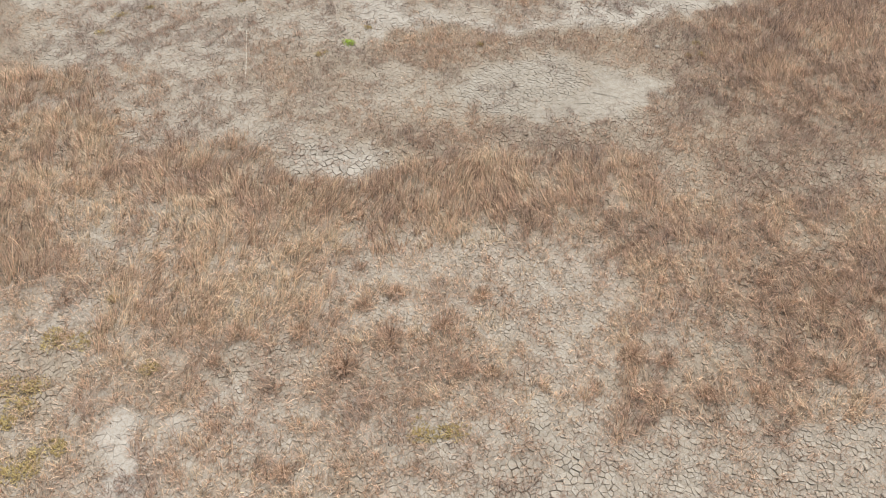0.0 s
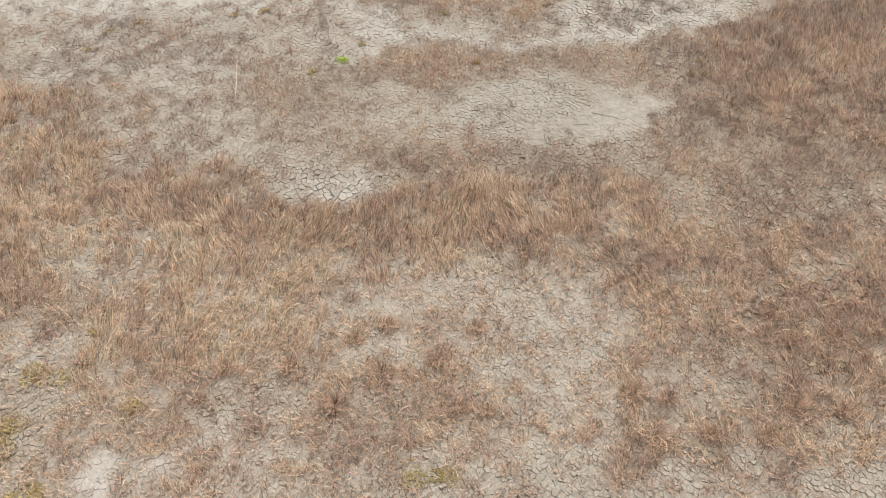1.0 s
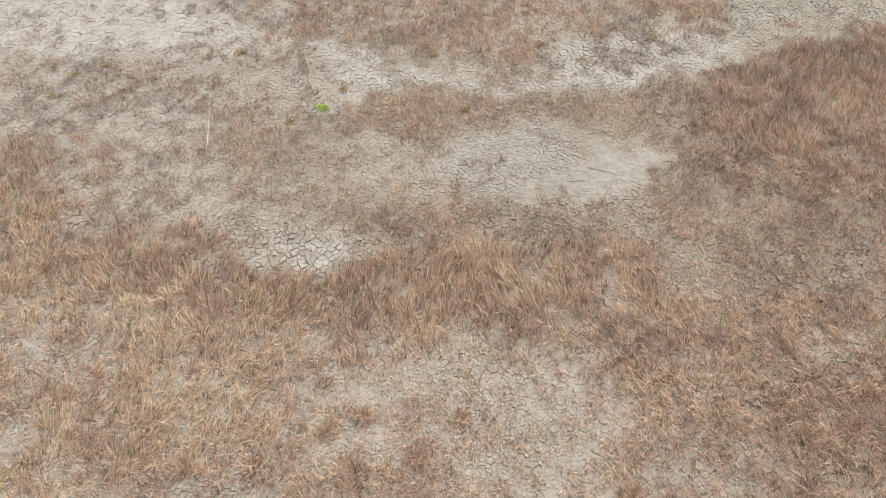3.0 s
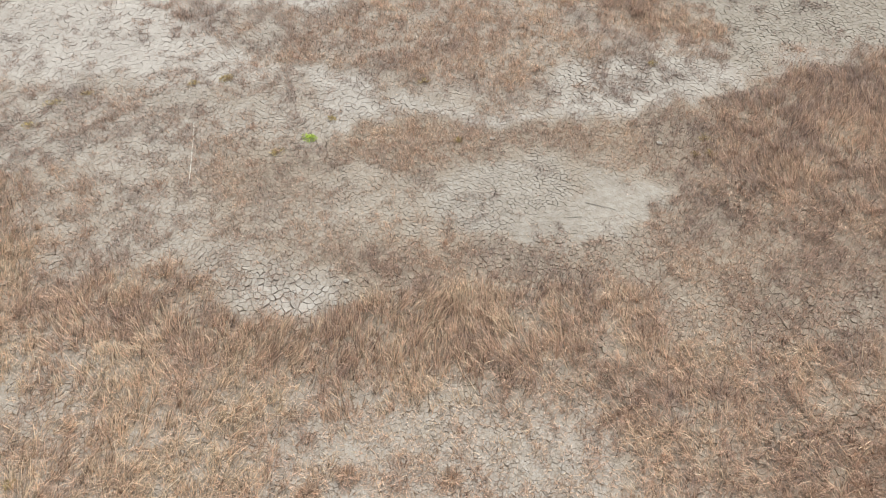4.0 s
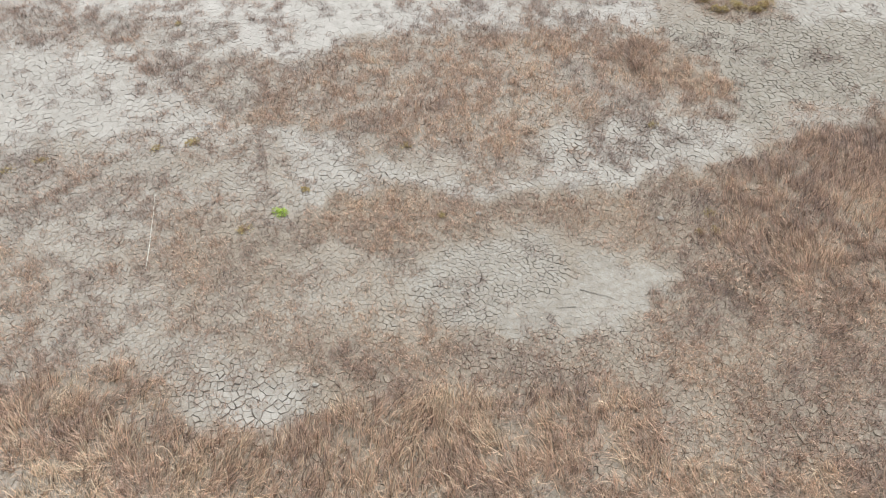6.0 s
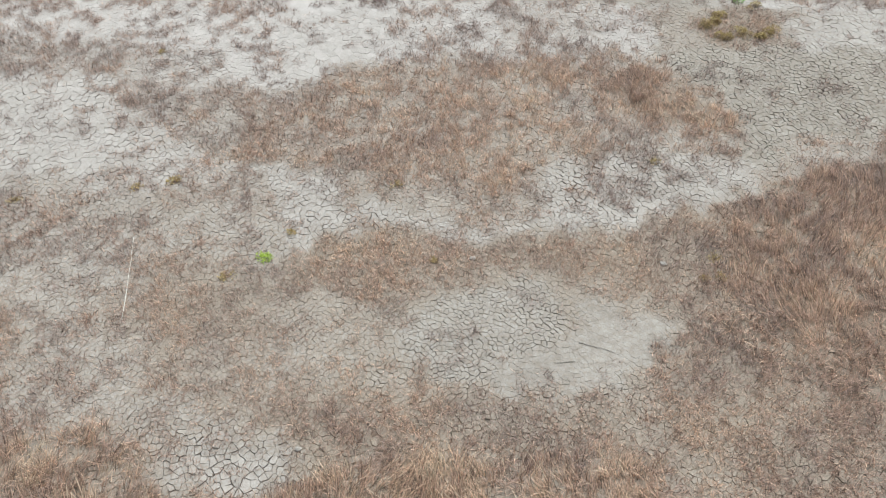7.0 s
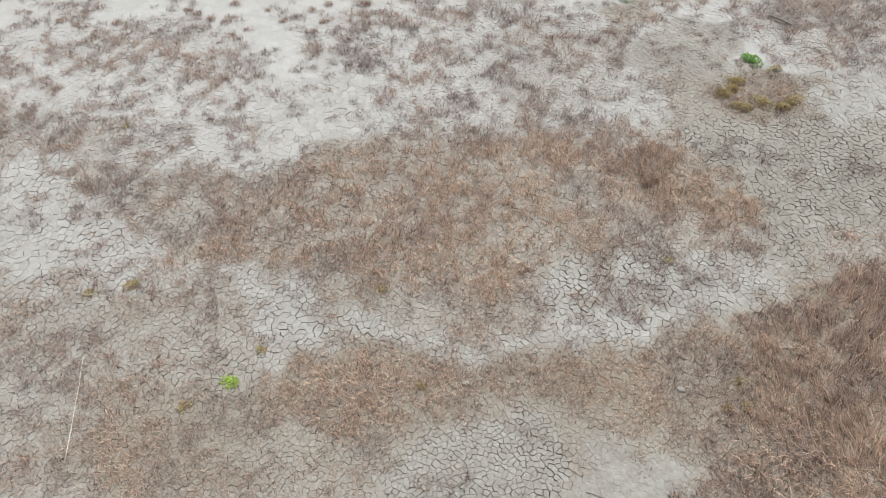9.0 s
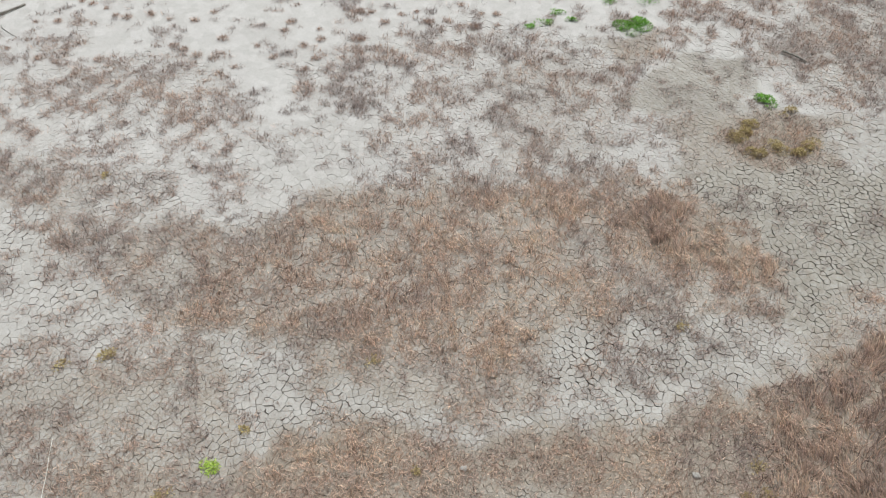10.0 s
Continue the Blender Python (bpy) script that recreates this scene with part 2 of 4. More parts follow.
region("dense", 0.20, 0.70, (1.16, 12.17), (1.44, 14.09), (2.14, 14.47), (2.87, 14.23), (2.86, 13.19), (2.62, 12.00))
region("mauve", 0.12, 0.80, (2.95, 12.88), (3.53, 13.04), (3.83, 12.84), (3.69, 12.48), (3.23, 12.19), (2.79, 12.28))
region("tufts", 0.15, 1.00, (3.89, 15.74), (5.29, 15.76), (4.69, 14.38), (4.14, 14.25), (3.81, 14.89))
region("mauve", 0.20, 1.00, (5.10, 16.70), (11.22, 16.80), (9.18, 13.27), (6.12, 13.18), (5.33, 13.28), (5.05, 13.55), (4.72, 13.89), (4.90, 14.90))
region("dense", 0.24, 0.90, (4.98, 14.91), (5.86, 15.47), (7.02, 15.78), (8.59, 14.96), (7.11, 13.35), (5.70, 13.34), (5.34, 13.78), (5.15, 14.14), (4.69, 14.07))
region("pale", 0.10, 0.80, (5.45, 14.14), (5.97, 14.15), (5.74, 13.67), (5.23, 13.67))
region("tongue", 0.10, 1.00, (-1.78, 11.07), (-1.49, 11.78), (-1.60, 12.47), (-1.28, 12.98), (-0.60, 13.04), (-0.20, 12.74), (-0.33, 12.20), (-0.74, 11.87), (-0.94, 11.48), (-1.21, 11.19))
region("pale", 0.12, 0.80, (-3.14, 12.07), (-2.45, 12.13), (-2.18, 11.26), (-2.68, 11.34))
region("silt", 0.12, 1.00, (2.72, 13.19), (3.11, 13.87), (3.71, 14.37), (4.69, 14.38), (4.69, 13.78), (4.26, 13.21), (3.87, 13.04), (3.27, 13.14))
region("mud", 0.15, 0.90, (3.46, 13.04), (4.41, 13.27), (5.31, 13.22), (6.08, 13.07), (8.25, 12.84), (7.78, 11.97), (3.36, 12.01))
# grass island
region("island", 0.24, 1.00, (-2.77, 11.10), (-2.05, 11.22), (-1.45, 11.23), (-0.93, 11.36), (-0.29, 11.79), (0.52, 12.02), (1.41, 11.99), (2.36, 11.95), (3.02, 12.05), (3.38, 11.97), (3.65, 11.57), (3.96, 11.25), (4.12, 10.93), (4.07, 10.35), (3.75, 10.01), (3.43, 10.24), (2.91, 10.13), (2.36, 10.13), (1.86, 10.12), (1.60, 9.61), (1.28, 9.43), (0.77, 9.42), (0.25, 9.54), (-0.29, 9.72), (-0.62, 9.84), (-1.01, 9.90), (-1.37, 9.83), (-1.70, 9.89), (-2.42, 10.08), (-2.62, 10.50))
region("grey", 0.15, 0.75, (-2.80, 11.10), (-1.98, 11.18), (-1.72, 9.96), (-2.42, 10.08), (-2.76, 10.57))
region("grey", 0.15, 0.70, (-0.94, 9.84), (0.24, 9.60), (1.28, 9.48), (1.86, 10.12), (1.92, 9.61), (1.58, 9.25), (0.87, 9.25), (-0.05, 9.36), (-0.68, 9.47))
region("grey", 0.12, 0.80, (2.45, 10.77), (3.07, 10.70), (3.62, 10.56), (4.01, 10.35), (3.76, 10.04), (3.43, 10.24), (2.84, 10.07), (2.36, 10.13))
region("grey", 0.10, 0.50, (2.00, 11.47), (2.53, 11.31), (2.62, 10.77), (2.25, 10.54), (1.94, 10.91))
region("bank", 0.08, 0.80, (2.82, 11.65), (3.29, 11.79), (3.76, 11.16), (4.08, 10.78), (3.99, 10.28), (3.73, 10.56), (3.29, 10.63), (2.86, 11.15))
# cracked pans
region("wide", 0.08, 1.00, (3.38, 12.10), (3.91, 12.30), (4.94, 12.26), (5.38, 12.80), (6.10, 13.12), (8.30, 12.94), (6.83, 10.17), (5.11, 10.46), (4.63, 10.35), (4.17, 9.95), (3.72, 9.88), (4.08, 10.28), (4.15, 10.93), (4.00, 11.29), (3.67, 11.66))
region("tongue", 0.12, 0.70, (5.24, 12.80), (6.08, 13.07), (7.61, 12.93), (7.28, 12.24), (5.16, 12.12))
region("pale", 0.20, 1.00, (3.74, 9.94), (4.19, 10.01), (4.04, 9.69), (3.82, 9.48), (3.32, 9.33), (2.65, 9.04), (2.23, 8.87), (1.74, 8.87), (0.76, 8.73), (-0.01, 8.85), (-0.49, 8.77), (-0.81, 8.64), (-1.19, 8.39), (-1.23, 9.12), (-1.34, 9.71), (-1.00, 9.83), (-0.71, 9.71), (-0.46, 9.35), (-0.05, 9.30), (0.87, 9.13), (1.57, 9.20), (1.81, 9.61), (2.26, 9.80), (2.92, 9.94))
region("crust", 0.12, 1.00, (1.67, 9.73), (1.85, 9.99), (2.35, 10.06), (2.95, 10.07), (3.46, 10.14), (3.72, 9.88), (3.55, 9.63), (3.18, 9.38), (2.71, 9.38), (2.19, 9.32), (1.68, 9.31))
region("pale", 0.10, 1.00, (-7.12, 11.37), (-3.80, 11.25), (-3.57, 11.01), (-3.38, 10.63), (-2.70, 10.35), (-2.40, 9.89), (-2.36, 9.57), (-2.66, 9.22), (-3.27, 9.21), (-5.77, 9.19))
region("flat", 0.25, 1.00, (-5.99, 9.54), (-2.78, 9.57), (-2.28, 9.28), (-1.25, 9.23), (-0.98, 8.79), (-1.19, 8.39), (-1.51, 8.20), (-4.97, 7.90))
region("grey", 0.12, 0.90, (-2.39, 9.76), (-1.76, 9.89), (-1.34, 9.71), (-1.33, 9.34), (-1.75, 9.20), (-2.19, 9.34))
region("pale", 0.10, 0.90, (-1.80, 9.86), (-1.38, 9.90), (-0.94, 9.84), (-0.79, 9.53), (-0.83, 9.12), (-1.11, 9.29), (-1.29, 9.71), (-1.73, 9.76))
region("grey", 0.20, 0.90, (-4.71, 9.09), (-2.83, 9.10), (-1.96, 8.84), (-2.02, 8.38), (-4.23, 8.18))
region("grey", 0.20, 0.90, (-5.14, 9.40), (-3.60, 9.34), (-2.73, 8.77), (-2.74, 8.24), (-4.46, 7.98))
# brown turf round the small pan
region("turf", 0.22, 1.00, (-1.03, 8.51), (-0.64, 8.86), (0.14, 8.95), (0.71, 8.80), (1.82, 8.85), (2.52, 8.98), (3.29, 9.15), (3.68, 9.12), (3.35, 8.23), (2.81, 8.17), (2.30, 8.29), (1.78, 8.35), (1.03, 8.47), (0.71, 8.27), (0.60, 7.96), (0.19, 7.90), (-0.28, 8.02), (-0.78, 8.26))
region("brown", 0.10, 0.80, (-0.58, 8.82), (0.14, 8.94), (0.65, 8.77), (0.65, 8.27), (0.55, 7.96), (0.14, 7.93), (-0.28, 8.02), (-0.48, 8.39))
region("turf", 0.20, 0.35, (-2.47, 8.63), (-1.36, 8.51), (-0.76, 8.13), (-0.11, 7.78), (-0.27, 7.34), (-1.11, 7.12), (-1.95, 7.43), (-2.40, 8.00))
region("mud", 0.15, 0.80, (-1.27, 8.01), (-0.55, 8.14), (0.09, 7.78), (0.04, 7.13), (-0.52, 7.02), (-0.95, 7.33))
# russet slope
region("rust", 0.20, 1.00, (3.60, 9.27), (4.26, 9.54), (4.66, 9.87), (5.49, 10.17), (9.42, 11.15), (6.36, 6.25), (2.83, 6.22), (2.84, 6.86), (2.85, 7.47), (3.23, 7.93), (3.51, 8.43), (3.55, 8.83))
region("turf", 0.10, 0.90, (2.69, 9.04), (3.61, 9.30), (3.54, 8.56), (3.24, 7.99), (2.90, 7.58), (2.76, 7.92), (3.00, 8.29))
region("grey", 0.08, 1.00, (4.20, 9.62), (4.62, 10.34), (5.42, 10.46), (6.43, 10.45), (5.83, 10.22), (4.65, 9.84))
region("dense", 0.10, 0.80, (2.60, 7.58), (2.92, 7.69), (3.10, 7.36), (3.00, 6.76), (2.68, 6.76), (2.61, 7.15))
# small pan
region("mud", 0.25, 0.90, (-0.17, 7.70), (0.36, 8.15), (0.99, 8.46), (1.61, 8.42), (1.82, 8.08), (2.83, 7.93), (2.76, 7.42), (2.38, 7.02), (1.38, 7.01), (0.93, 6.93), (0.48, 7.00), (0.03, 7.10))
region("pan", 0.10, 1.00, (0.25, 7.55), (0.42, 7.94), (1.04, 8.33), (1.53, 8.21), (1.67, 7.80), (1.65, 7.56), (1.11, 7.18), (0.87, 7.04), (0.48, 7.07), (0.31, 7.25))
region("smooth", 0.07, 1.00, (1.05, 7.11), (1.34, 7.33), (1.65, 7.56), (1.92, 7.84), (2.77, 7.91), (2.76, 7.50), (2.35, 7.20), (1.88, 7.07), (1.15, 7.03))
region("flat", 0.12, 0.90, (-2.33, 6.87), (-1.75, 7.05), (-1.36, 6.67), (-0.62, 6.36), (-0.55, 6.11), (-1.05, 6.02), (-1.57, 6.07), (-2.03, 6.28))
region("pale", 0.08, 0.80, (-1.53, 6.41), (-1.11, 6.42), (-0.77, 6.23), (-0.96, 6.08), (-1.39, 6.20))
region("flat", 0.20, 0.60, (-3.79, 8.32), (-3.26, 8.41), (-2.42, 7.75), (-2.12, 6.94), (-2.55, 6.86), (-3.06, 7.51))
region("flat", 0.15, 0.50, (-1.84, 7.52), (-0.94, 7.77), (-0.44, 7.46), (-0.86, 7.09), (-1.54, 7.08))
region("turf", 0.12, 0.80, (-0.85, 6.95), (0.48, 6.96), (1.37, 6.94), (2.43, 6.98), (2.84, 7.65), (3.39, 7.50), (3.96, 7.07), (3.10, 6.27), (2.49, 6.39), (1.53, 6.32), (0.48, 6.37), (-0.34, 6.12), (-0.92, 6.61))
region("flat", 0.15, 0.40, (0.59, 6.96), (2.05, 7.05), (2.64, 7.20), (2.75, 6.65), (2.82, 6.21), (2.54, 6.08), (2.09, 6.58), (1.02, 6.63))
region("mud", 0.10, 0.50, (-0.68, 6.36), (-0.05, 6.43), (-0.14, 6.24), (-0.55, 6.08))
# matted grass to the east
region("turf", 0.20, 1.00, (2.64, 6.65), (3.41, 7.58), (5.01, 7.68), (7.58, 7.70), (6.31, 5.50), (2.90, 5.47), (2.76, 5.91))
region("thin", 0.15, 0.70, (2.50, 6.45), (2.96, 6.59), (3.22, 6.15), (2.90, 5.85), (2.59, 6.08))
region("rust", 0.20, 0.60, (3.29, 8.40), (5.56, 9.17), (8.44, 9.21), (7.00, 6.69), (4.74, 6.94), (3.89, 7.21), (3.30, 7.35))
region("thin", 0.15, 0.80, (4.10, 6.22), (4.61, 6.41), (5.50, 6.24), (5.32, 5.80), (4.37, 5.70), (4.02, 5.95))
region("mat", 0.25, 1.00, (1.82, 5.35), (2.87, 5.86), (4.75, 5.62), (7.39, 5.65), (6.99, 4.94), (4.55, 5.07), (2.99, 5.05), (1.81, 4.89))
# red grass bank
region("red", 0.20, 1.00, (-6.10, 7.87), (-3.95, 7.89), (-3.55, 7.58), (-3.29, 7.14), (-2.77, 6.69), (-2.29, 6.70), (-2.05, 6.28), (-1.56, 6.01), (-0.95, 6.05), (-0.45, 6.11), (0.06, 6.30), (0.43, 6.43), (0.90, 6.31), (1.54, 6.44), (2.07, 6.38), (2.47, 6.26), (2.46, 5.68), (2.15, 5.31), (1.43, 5.30), (0.72, 5.30), (-0.47, 5.28), (-1.44, 5.38), (-2.47, 5.64), (-3.52, 5.79), (-5.16, 6.07))
region("thin", 0.10, 0.80, (-3.56, 7.43), (-2.90, 7.14), (-2.45, 6.69), (-2.74, 6.59), (-3.25, 6.99))
region("mat", 0.15, 0.80, (1.15, 6.13), (2.49, 6.39), (2.64, 5.58), (2.14, 5.26), (1.26, 5.46))
region("comb", 0.09, 1.00, (-2.06, 6.19), (-1.55, 5.96), (-0.95, 6.02), (-0.44, 6.08), (0.06, 6.25), (0.43, 6.40), (0.90, 6.26), (0.98, 5.78), (0.87, 5.51), (-0.00, 5.50), (-0.97, 5.44), (-1.56, 5.48), (-2.01, 5.75))
region("straw", 0.20, 0.80, (-6.83, 6.10), (-4.92, 6.03), (-3.69, 6.14), (-2.70, 5.63), (-1.58, 5.39), (-0.97, 5.24), (-1.09, 4.72), (-1.20, 4.17), (-1.91, 3.91), (-3.10, 4.02), (-4.25, 4.27), (-5.87, 4.26))
region("red", 0.15, 0.80, (-6.83, 6.10), (-4.51, 5.95), (-3.87, 5.29), (-4.07, 4.69), (-6.01, 4.53))
region("crust", 0.06, 0.70, (-4.95, 7.19), (-4.54, 7.41), (-4.51, 7.09), (-4.99, 6.93), (-5.30, 7.03))
region("crumb", 0.10, 0.50, (-4.07, 5.37), (-3.57, 5.29), (-3.33, 4.84), (-3.76, 4.76))
region("crumb", 0.12, 0.50, (-1.06, 4.94), (-0.49, 5.02), (-0.47, 4.65), (-0.92, 4.65))
region("crumb", 0.12, 0.90, (-0.26, 5.09), (0.45, 5.22), (0.79, 5.03), (1.69, 4.85), (1.71, 4.19), (1.43, 3.69), (1.13, 3.23), (0.80, 3.57), (0.52, 4.18), (0.04, 4.58), (-0.44, 3.92), (-0.76, 3.98), (-0.52, 4.58))
region("mat", 0.20, 0.90, (1.82, 4.96), (3.01, 5.13), (4.58, 5.14), (7.12, 5.17), (6.10, 3.38), (4.06, 3.71), (3.06, 3.25), (2.27, 3.02), (1.55, 3.13), (1.36, 3.57), (1.72, 3.94))
region("rust", 0.15, 0.70, (3.17, 4.83), (4.11, 5.29), (4.55, 5.07), (5.90, 5.08), (4.96, 4.22), (3.76, 4.21), (3.26, 4.34))
region("crumb", 0.15, 0.60, (1.89, 4.33), (2.58, 4.47), (2.89, 3.95), (2.41, 3.70), (1.82, 3.88))
region("crumb", 0.12, 0.80, (-5.40, 4.39), (-3.78, 4.48), (-3.12, 4.28), (-3.17, 3.89), (-3.71, 3.95), (-5.09, 3.75))
region("crumb", 0.15, 0.70, (-2.51, 3.78), (-1.48, 3.85), (-1.11, 3.32), (-1.42, 2.79), (-2.03, 2.99), (-2.41, 3.37))
region("brown", 0.12, 0.50, (-2.99, 3.65), (-2.01, 3.90), (-1.17, 3.91), (-1.41, 3.38), (-2.41, 3.37))
region("brown", 0.15, 0.60, (-1.16, 3.79), (-0.34, 4.05), (0.50, 3.68), (0.49, 3.34), (-0.41, 3.27), (-1.01, 3.38))
region("yellow", 0.12, 0.90, (-5.12, 3.81), (-3.64, 3.89), (-3.03, 3.77), (-3.18, 3.42), (-3.51, 3.08), (-4.72, 2.97))
region("yellow", 0.10, 0.60, (-4.18, 2.82), (-3.44, 2.87), (-3.04, 2.68), (-3.27, 2.38), (-3.95, 2.29))
region("sand", 0.09, 0.60, (-2.79, 2.16), (-2.73, 2.63), (-2.76, 2.93), (-2.67, 3.12), (-2.44, 3.09), (-2.46, 2.78), (-2.52, 2.49), (-2.57, 2.16))
region("sand", 0.09, 0.50, (-2.37, 2.99), (-2.22, 3.20), (-2.00, 3.18), (-2.08, 2.99), (-2.29, 2.83))
region("open", 0.20, 0.80, (-0.68, 3.00), (-0.11, 3.22), (0.72, 3.12), (1.35, 3.02), (3.96, 3.04), (5.37, 2.95), (4.83, 1.92), (-0.08, 1.88), (-0.55, 2.50))
region("flat", 0.12, 0.50, (0.09, 2.32), (0.33, 2.85), (0.86, 2.96), (1.51, 2.81), (1.93, 2.52), (1.81, 1.90), (0.09, 1.88))
region("brown", 0.12, 0.60, (-1.05, 2.79), (-0.63, 2.90), (-0.55, 2.40), (-0.95, 2.31))
region("yellow", 0.08, 0.60, (-0.25, 2.90), (-0.01, 3.06), (0.23, 2.96), (0.04, 2.80))
region("mix", 0.15, 0.70, (-1.69, 5.35), (-0.03, 5.49), (0.69, 5.38), (1.78, 5.11), (1.74, 4.78), (0.79, 5.03), (0.44, 5.19), (-0.26, 5.09), (-0.48, 4.94), (-1.28, 4.90))
region("grey", 0.20, 0.70, (-4.46, 7.98), (-2.82, 7.99), (-2.06, 7.32), (-2.13, 6.71), (-3.61, 6.18))
region("brown", 0.10, 0.80, (4.00, 12.84), (4.38, 13.16), (4.96, 13.22), (5.18, 12.80), (5.08, 12.40), (4.54, 12.24), (4.05, 12.34))
region("brown", 0.12, 0.60, (2.70, 14.74), (3.12, 14.95), (3.81, 14.89), (3.65, 14.43), (2.96, 14.36))
region("straw", 0.15, 0.70, (-2.71, 5.38), (-1.33, 5.28), (-0.14, 5.33), (0.68, 5.24), (0.44, 5.10), (-0.48, 4.94), (-1.60, 4.71), (-2.53, 4.85))
region("tongue", 0.15, 0.45, (-5.80, 10.65), (-5.06, 11.50), (-4.28, 11.71), (-3.71, 11.06), (-3.21, 10.22), (-3.53, 9.61), (-4.57, 9.65), (-5.43, 9.75))

COVER, LENGTH, TINT, CRACK, LITTER, TUFTY, SALT, SPREAD = FIELDS


def sample(f, x, y):
    u, v = np.clip((x - X0) / CELL, 0, NX - 1.001), np.clip((y - Y0) / CELL, 0, NY - 1.001)
    i, j = u.astype(int), v.astype(int)
    u, v = u - i, v - j
    return (f[i, j] * (1 - u) + f[i + 1, j] * u) * (1 - v) + (f[i, j + 1] * (1 - u) + f[i + 1, j + 1] * u) * v


def level(x, y):
    """Height of the mud surface."""
    return 0.045 * (cloud(x, y, 1.6, 2, 11) - 0.5) + 0.007 * (cloud(x, y, 0.25, 2, 12) - 0.5)


def half_width(y):
    return np.minimum(4.2 + 0.38 * (y - 2.4), 7.0)


def near_field(x, y, more=0.0):
    """The stretch built plate by plate, with a ragged border."""
    side = half_width(y) + more + 0.7 * value_noise(np.where(x > 0, 5.0, 0.0), y, 0.6, 91)
    return (np.abs(x - 0.3) < side) & (y > 1.7 - more - 0.5 * value_noise(x, 0 * x, 0.6, 92)) & (y < 16.7 + more + 0.4 * value_noise(x, 0 * x, 0.6, 93))


def mesh_object(name, verts, faces_loops, starts, totals, mat, parent=None, attrs=None, smooth=False):
    """One mesh from flat arrays."""
    me = bpy.data.meshes.new(name)
    me.vertices.add(len(verts))
    me.vertices.foreach_set("co", np.asarray(verts, np.float32).ravel())
    me.loops.add(len(faces_loops))
    me.loops.foreach_set("vertex_index", np.asarray(faces_loops, np.int32))
    me.polygons.add(len(starts))
    me.polygons.foreach_set("loop_start", np.asarray(starts, np.int32))
    me.polygons.foreach_set("loop_total", np.asarray(totals, np.int32))
    me.polygons.foreach_set("use_smooth", np.full(len(starts), smooth))
    me.materials.append(mat)
    for key, values in (attrs or {}).items():
        at = me.attributes.new(key, "FLOAT", "POINT")
        at.data.foreach_set("value", np.asarray(values, np.float32))
    me.update(calc_edges=True)
    ob = new(name, me)
    if parent:
        ob.parent = parent
    return ob


# the sheet under the plates, out to the horizon
def axis(lo, hi, step, reach):
    inner = list(np.arange(lo, hi + step / 2, step))
    out, d, s = [], 0.0, step
    while d < reach:
        s *= 1.35
        d += s
        out.append(d)
    return np.array([lo - o for o in reversed(out)] + inner + [inner[-1] + o for o in out])


def build_ground():
    ax, ay = axis(X0, X1, 0.1, 900), axis(Y0, Y1, 0.1, 900)
    x, y = np.meshgrid(ax, ay, indexing="ij")
    inside = near_field(x, y, 0.05)
    z = level(x, y) - np.where(inside, 0.035, 0.0)
    far = np.clip((np.hypot(x, y - 8) - 12) / 60, 0, 1)
    z = z + far * 1.5 * (cloud(x, y, 40, 3, 21) - 0.5)
    n, m = x.shape
    v = np.stack([x, y, z], -1).reshape(-1, 3)
    i, j = np.meshgrid(np.arange(n - 1), np.arange(m - 1), indexing="ij")
    a = (i * m + j).ravel()
    loops = np.stack([a, a + m, a + m + 1, a + 1], -1).ravel()
    k = len(a)
    lit = np.where(inside, sample(LITTER, x, y), np.clip(0.15 + 1.2 * cloud(x, y, 1.8, 3, 22), 0.3, 0.95)).ravel()
    ob = mesh_object("ground", v, loops, np.arange(k) * 4, np.full(k, 4), MUD, attrs={"litter": lit, "salt": np.where(inside, sample(SALT, x, y), np.clip(1.6 * cloud(x, y, 2.5, 3, 23) - 0.55, 0, 0.7)).ravel()}, smooth=True)
    return tagged(ob, "dry grey salt-marsh mud, cracked and dusted with dead grass", "ground", kind="structure")


ground = build_ground()


# ---- shrinkage plates of the mud ----
SPACING, DEPTH = 0.031, 6.0


def plate_seeds():
    """Centres of the plates: scattered so that no two lie nearer than the local spacing."""
    nx, ny = int((X1 - X0) / SPACING), int((Y1 - Y0) / SPACING)
    i, j = np.meshgrid(np.arange(nx), np.arange(ny), indexing="ij")
    r = rng.random((3, nx, ny))
    x = X0 + (i + 0.5 + 0.9 * (r[0] - 0.5)) * SPACING
    y = Y0 + (j + 0.5 + 0.9 * (r[1] - 0.5)) * SPACING
    keep = near_field(x, y, 0.25)
    gap = sample(SPREAD, x, y) * (0.55 + 0.75 * cloud(x, y, 0.35, 3, 44))
    # few under dense grass, where nobody sees them
    gap = gap * (1 + 0.9 * np.clip((sample(COVER, x, y) - 0.70) / 0.12, 0, 1))
    order = np.argwhere(keep)
    order = order[np.argsort(r[2][keep])]
    xs, ys, gs = x.tolist(), y.tolist(), gap.tolist()
    taken = [[False] * ny for _ in range(nx)]
    rings = [[(a, b) for a in range(-m, m + 1) for b in range(-m, m + 1)] for m in range(7)]
    for p, q in order.tolist():
        px, py, g = xs[p][q], ys[p][q], gs[p][q]
        free = True
        for a, b in rings[min(6, int(g / SPACING) + 1)]:
            u, v = p + a, q + b
            if 0 <= u < nx and 0 <= v < ny and taken[u][v] and (xs[u][v] - px) ** 2 + 0.85 * (ys[u][v] - py) ** 2 < g * g:
                free = False
                break
        taken[p][q] = free
    return x, y, near_field(x, y), np.array(taken), gap


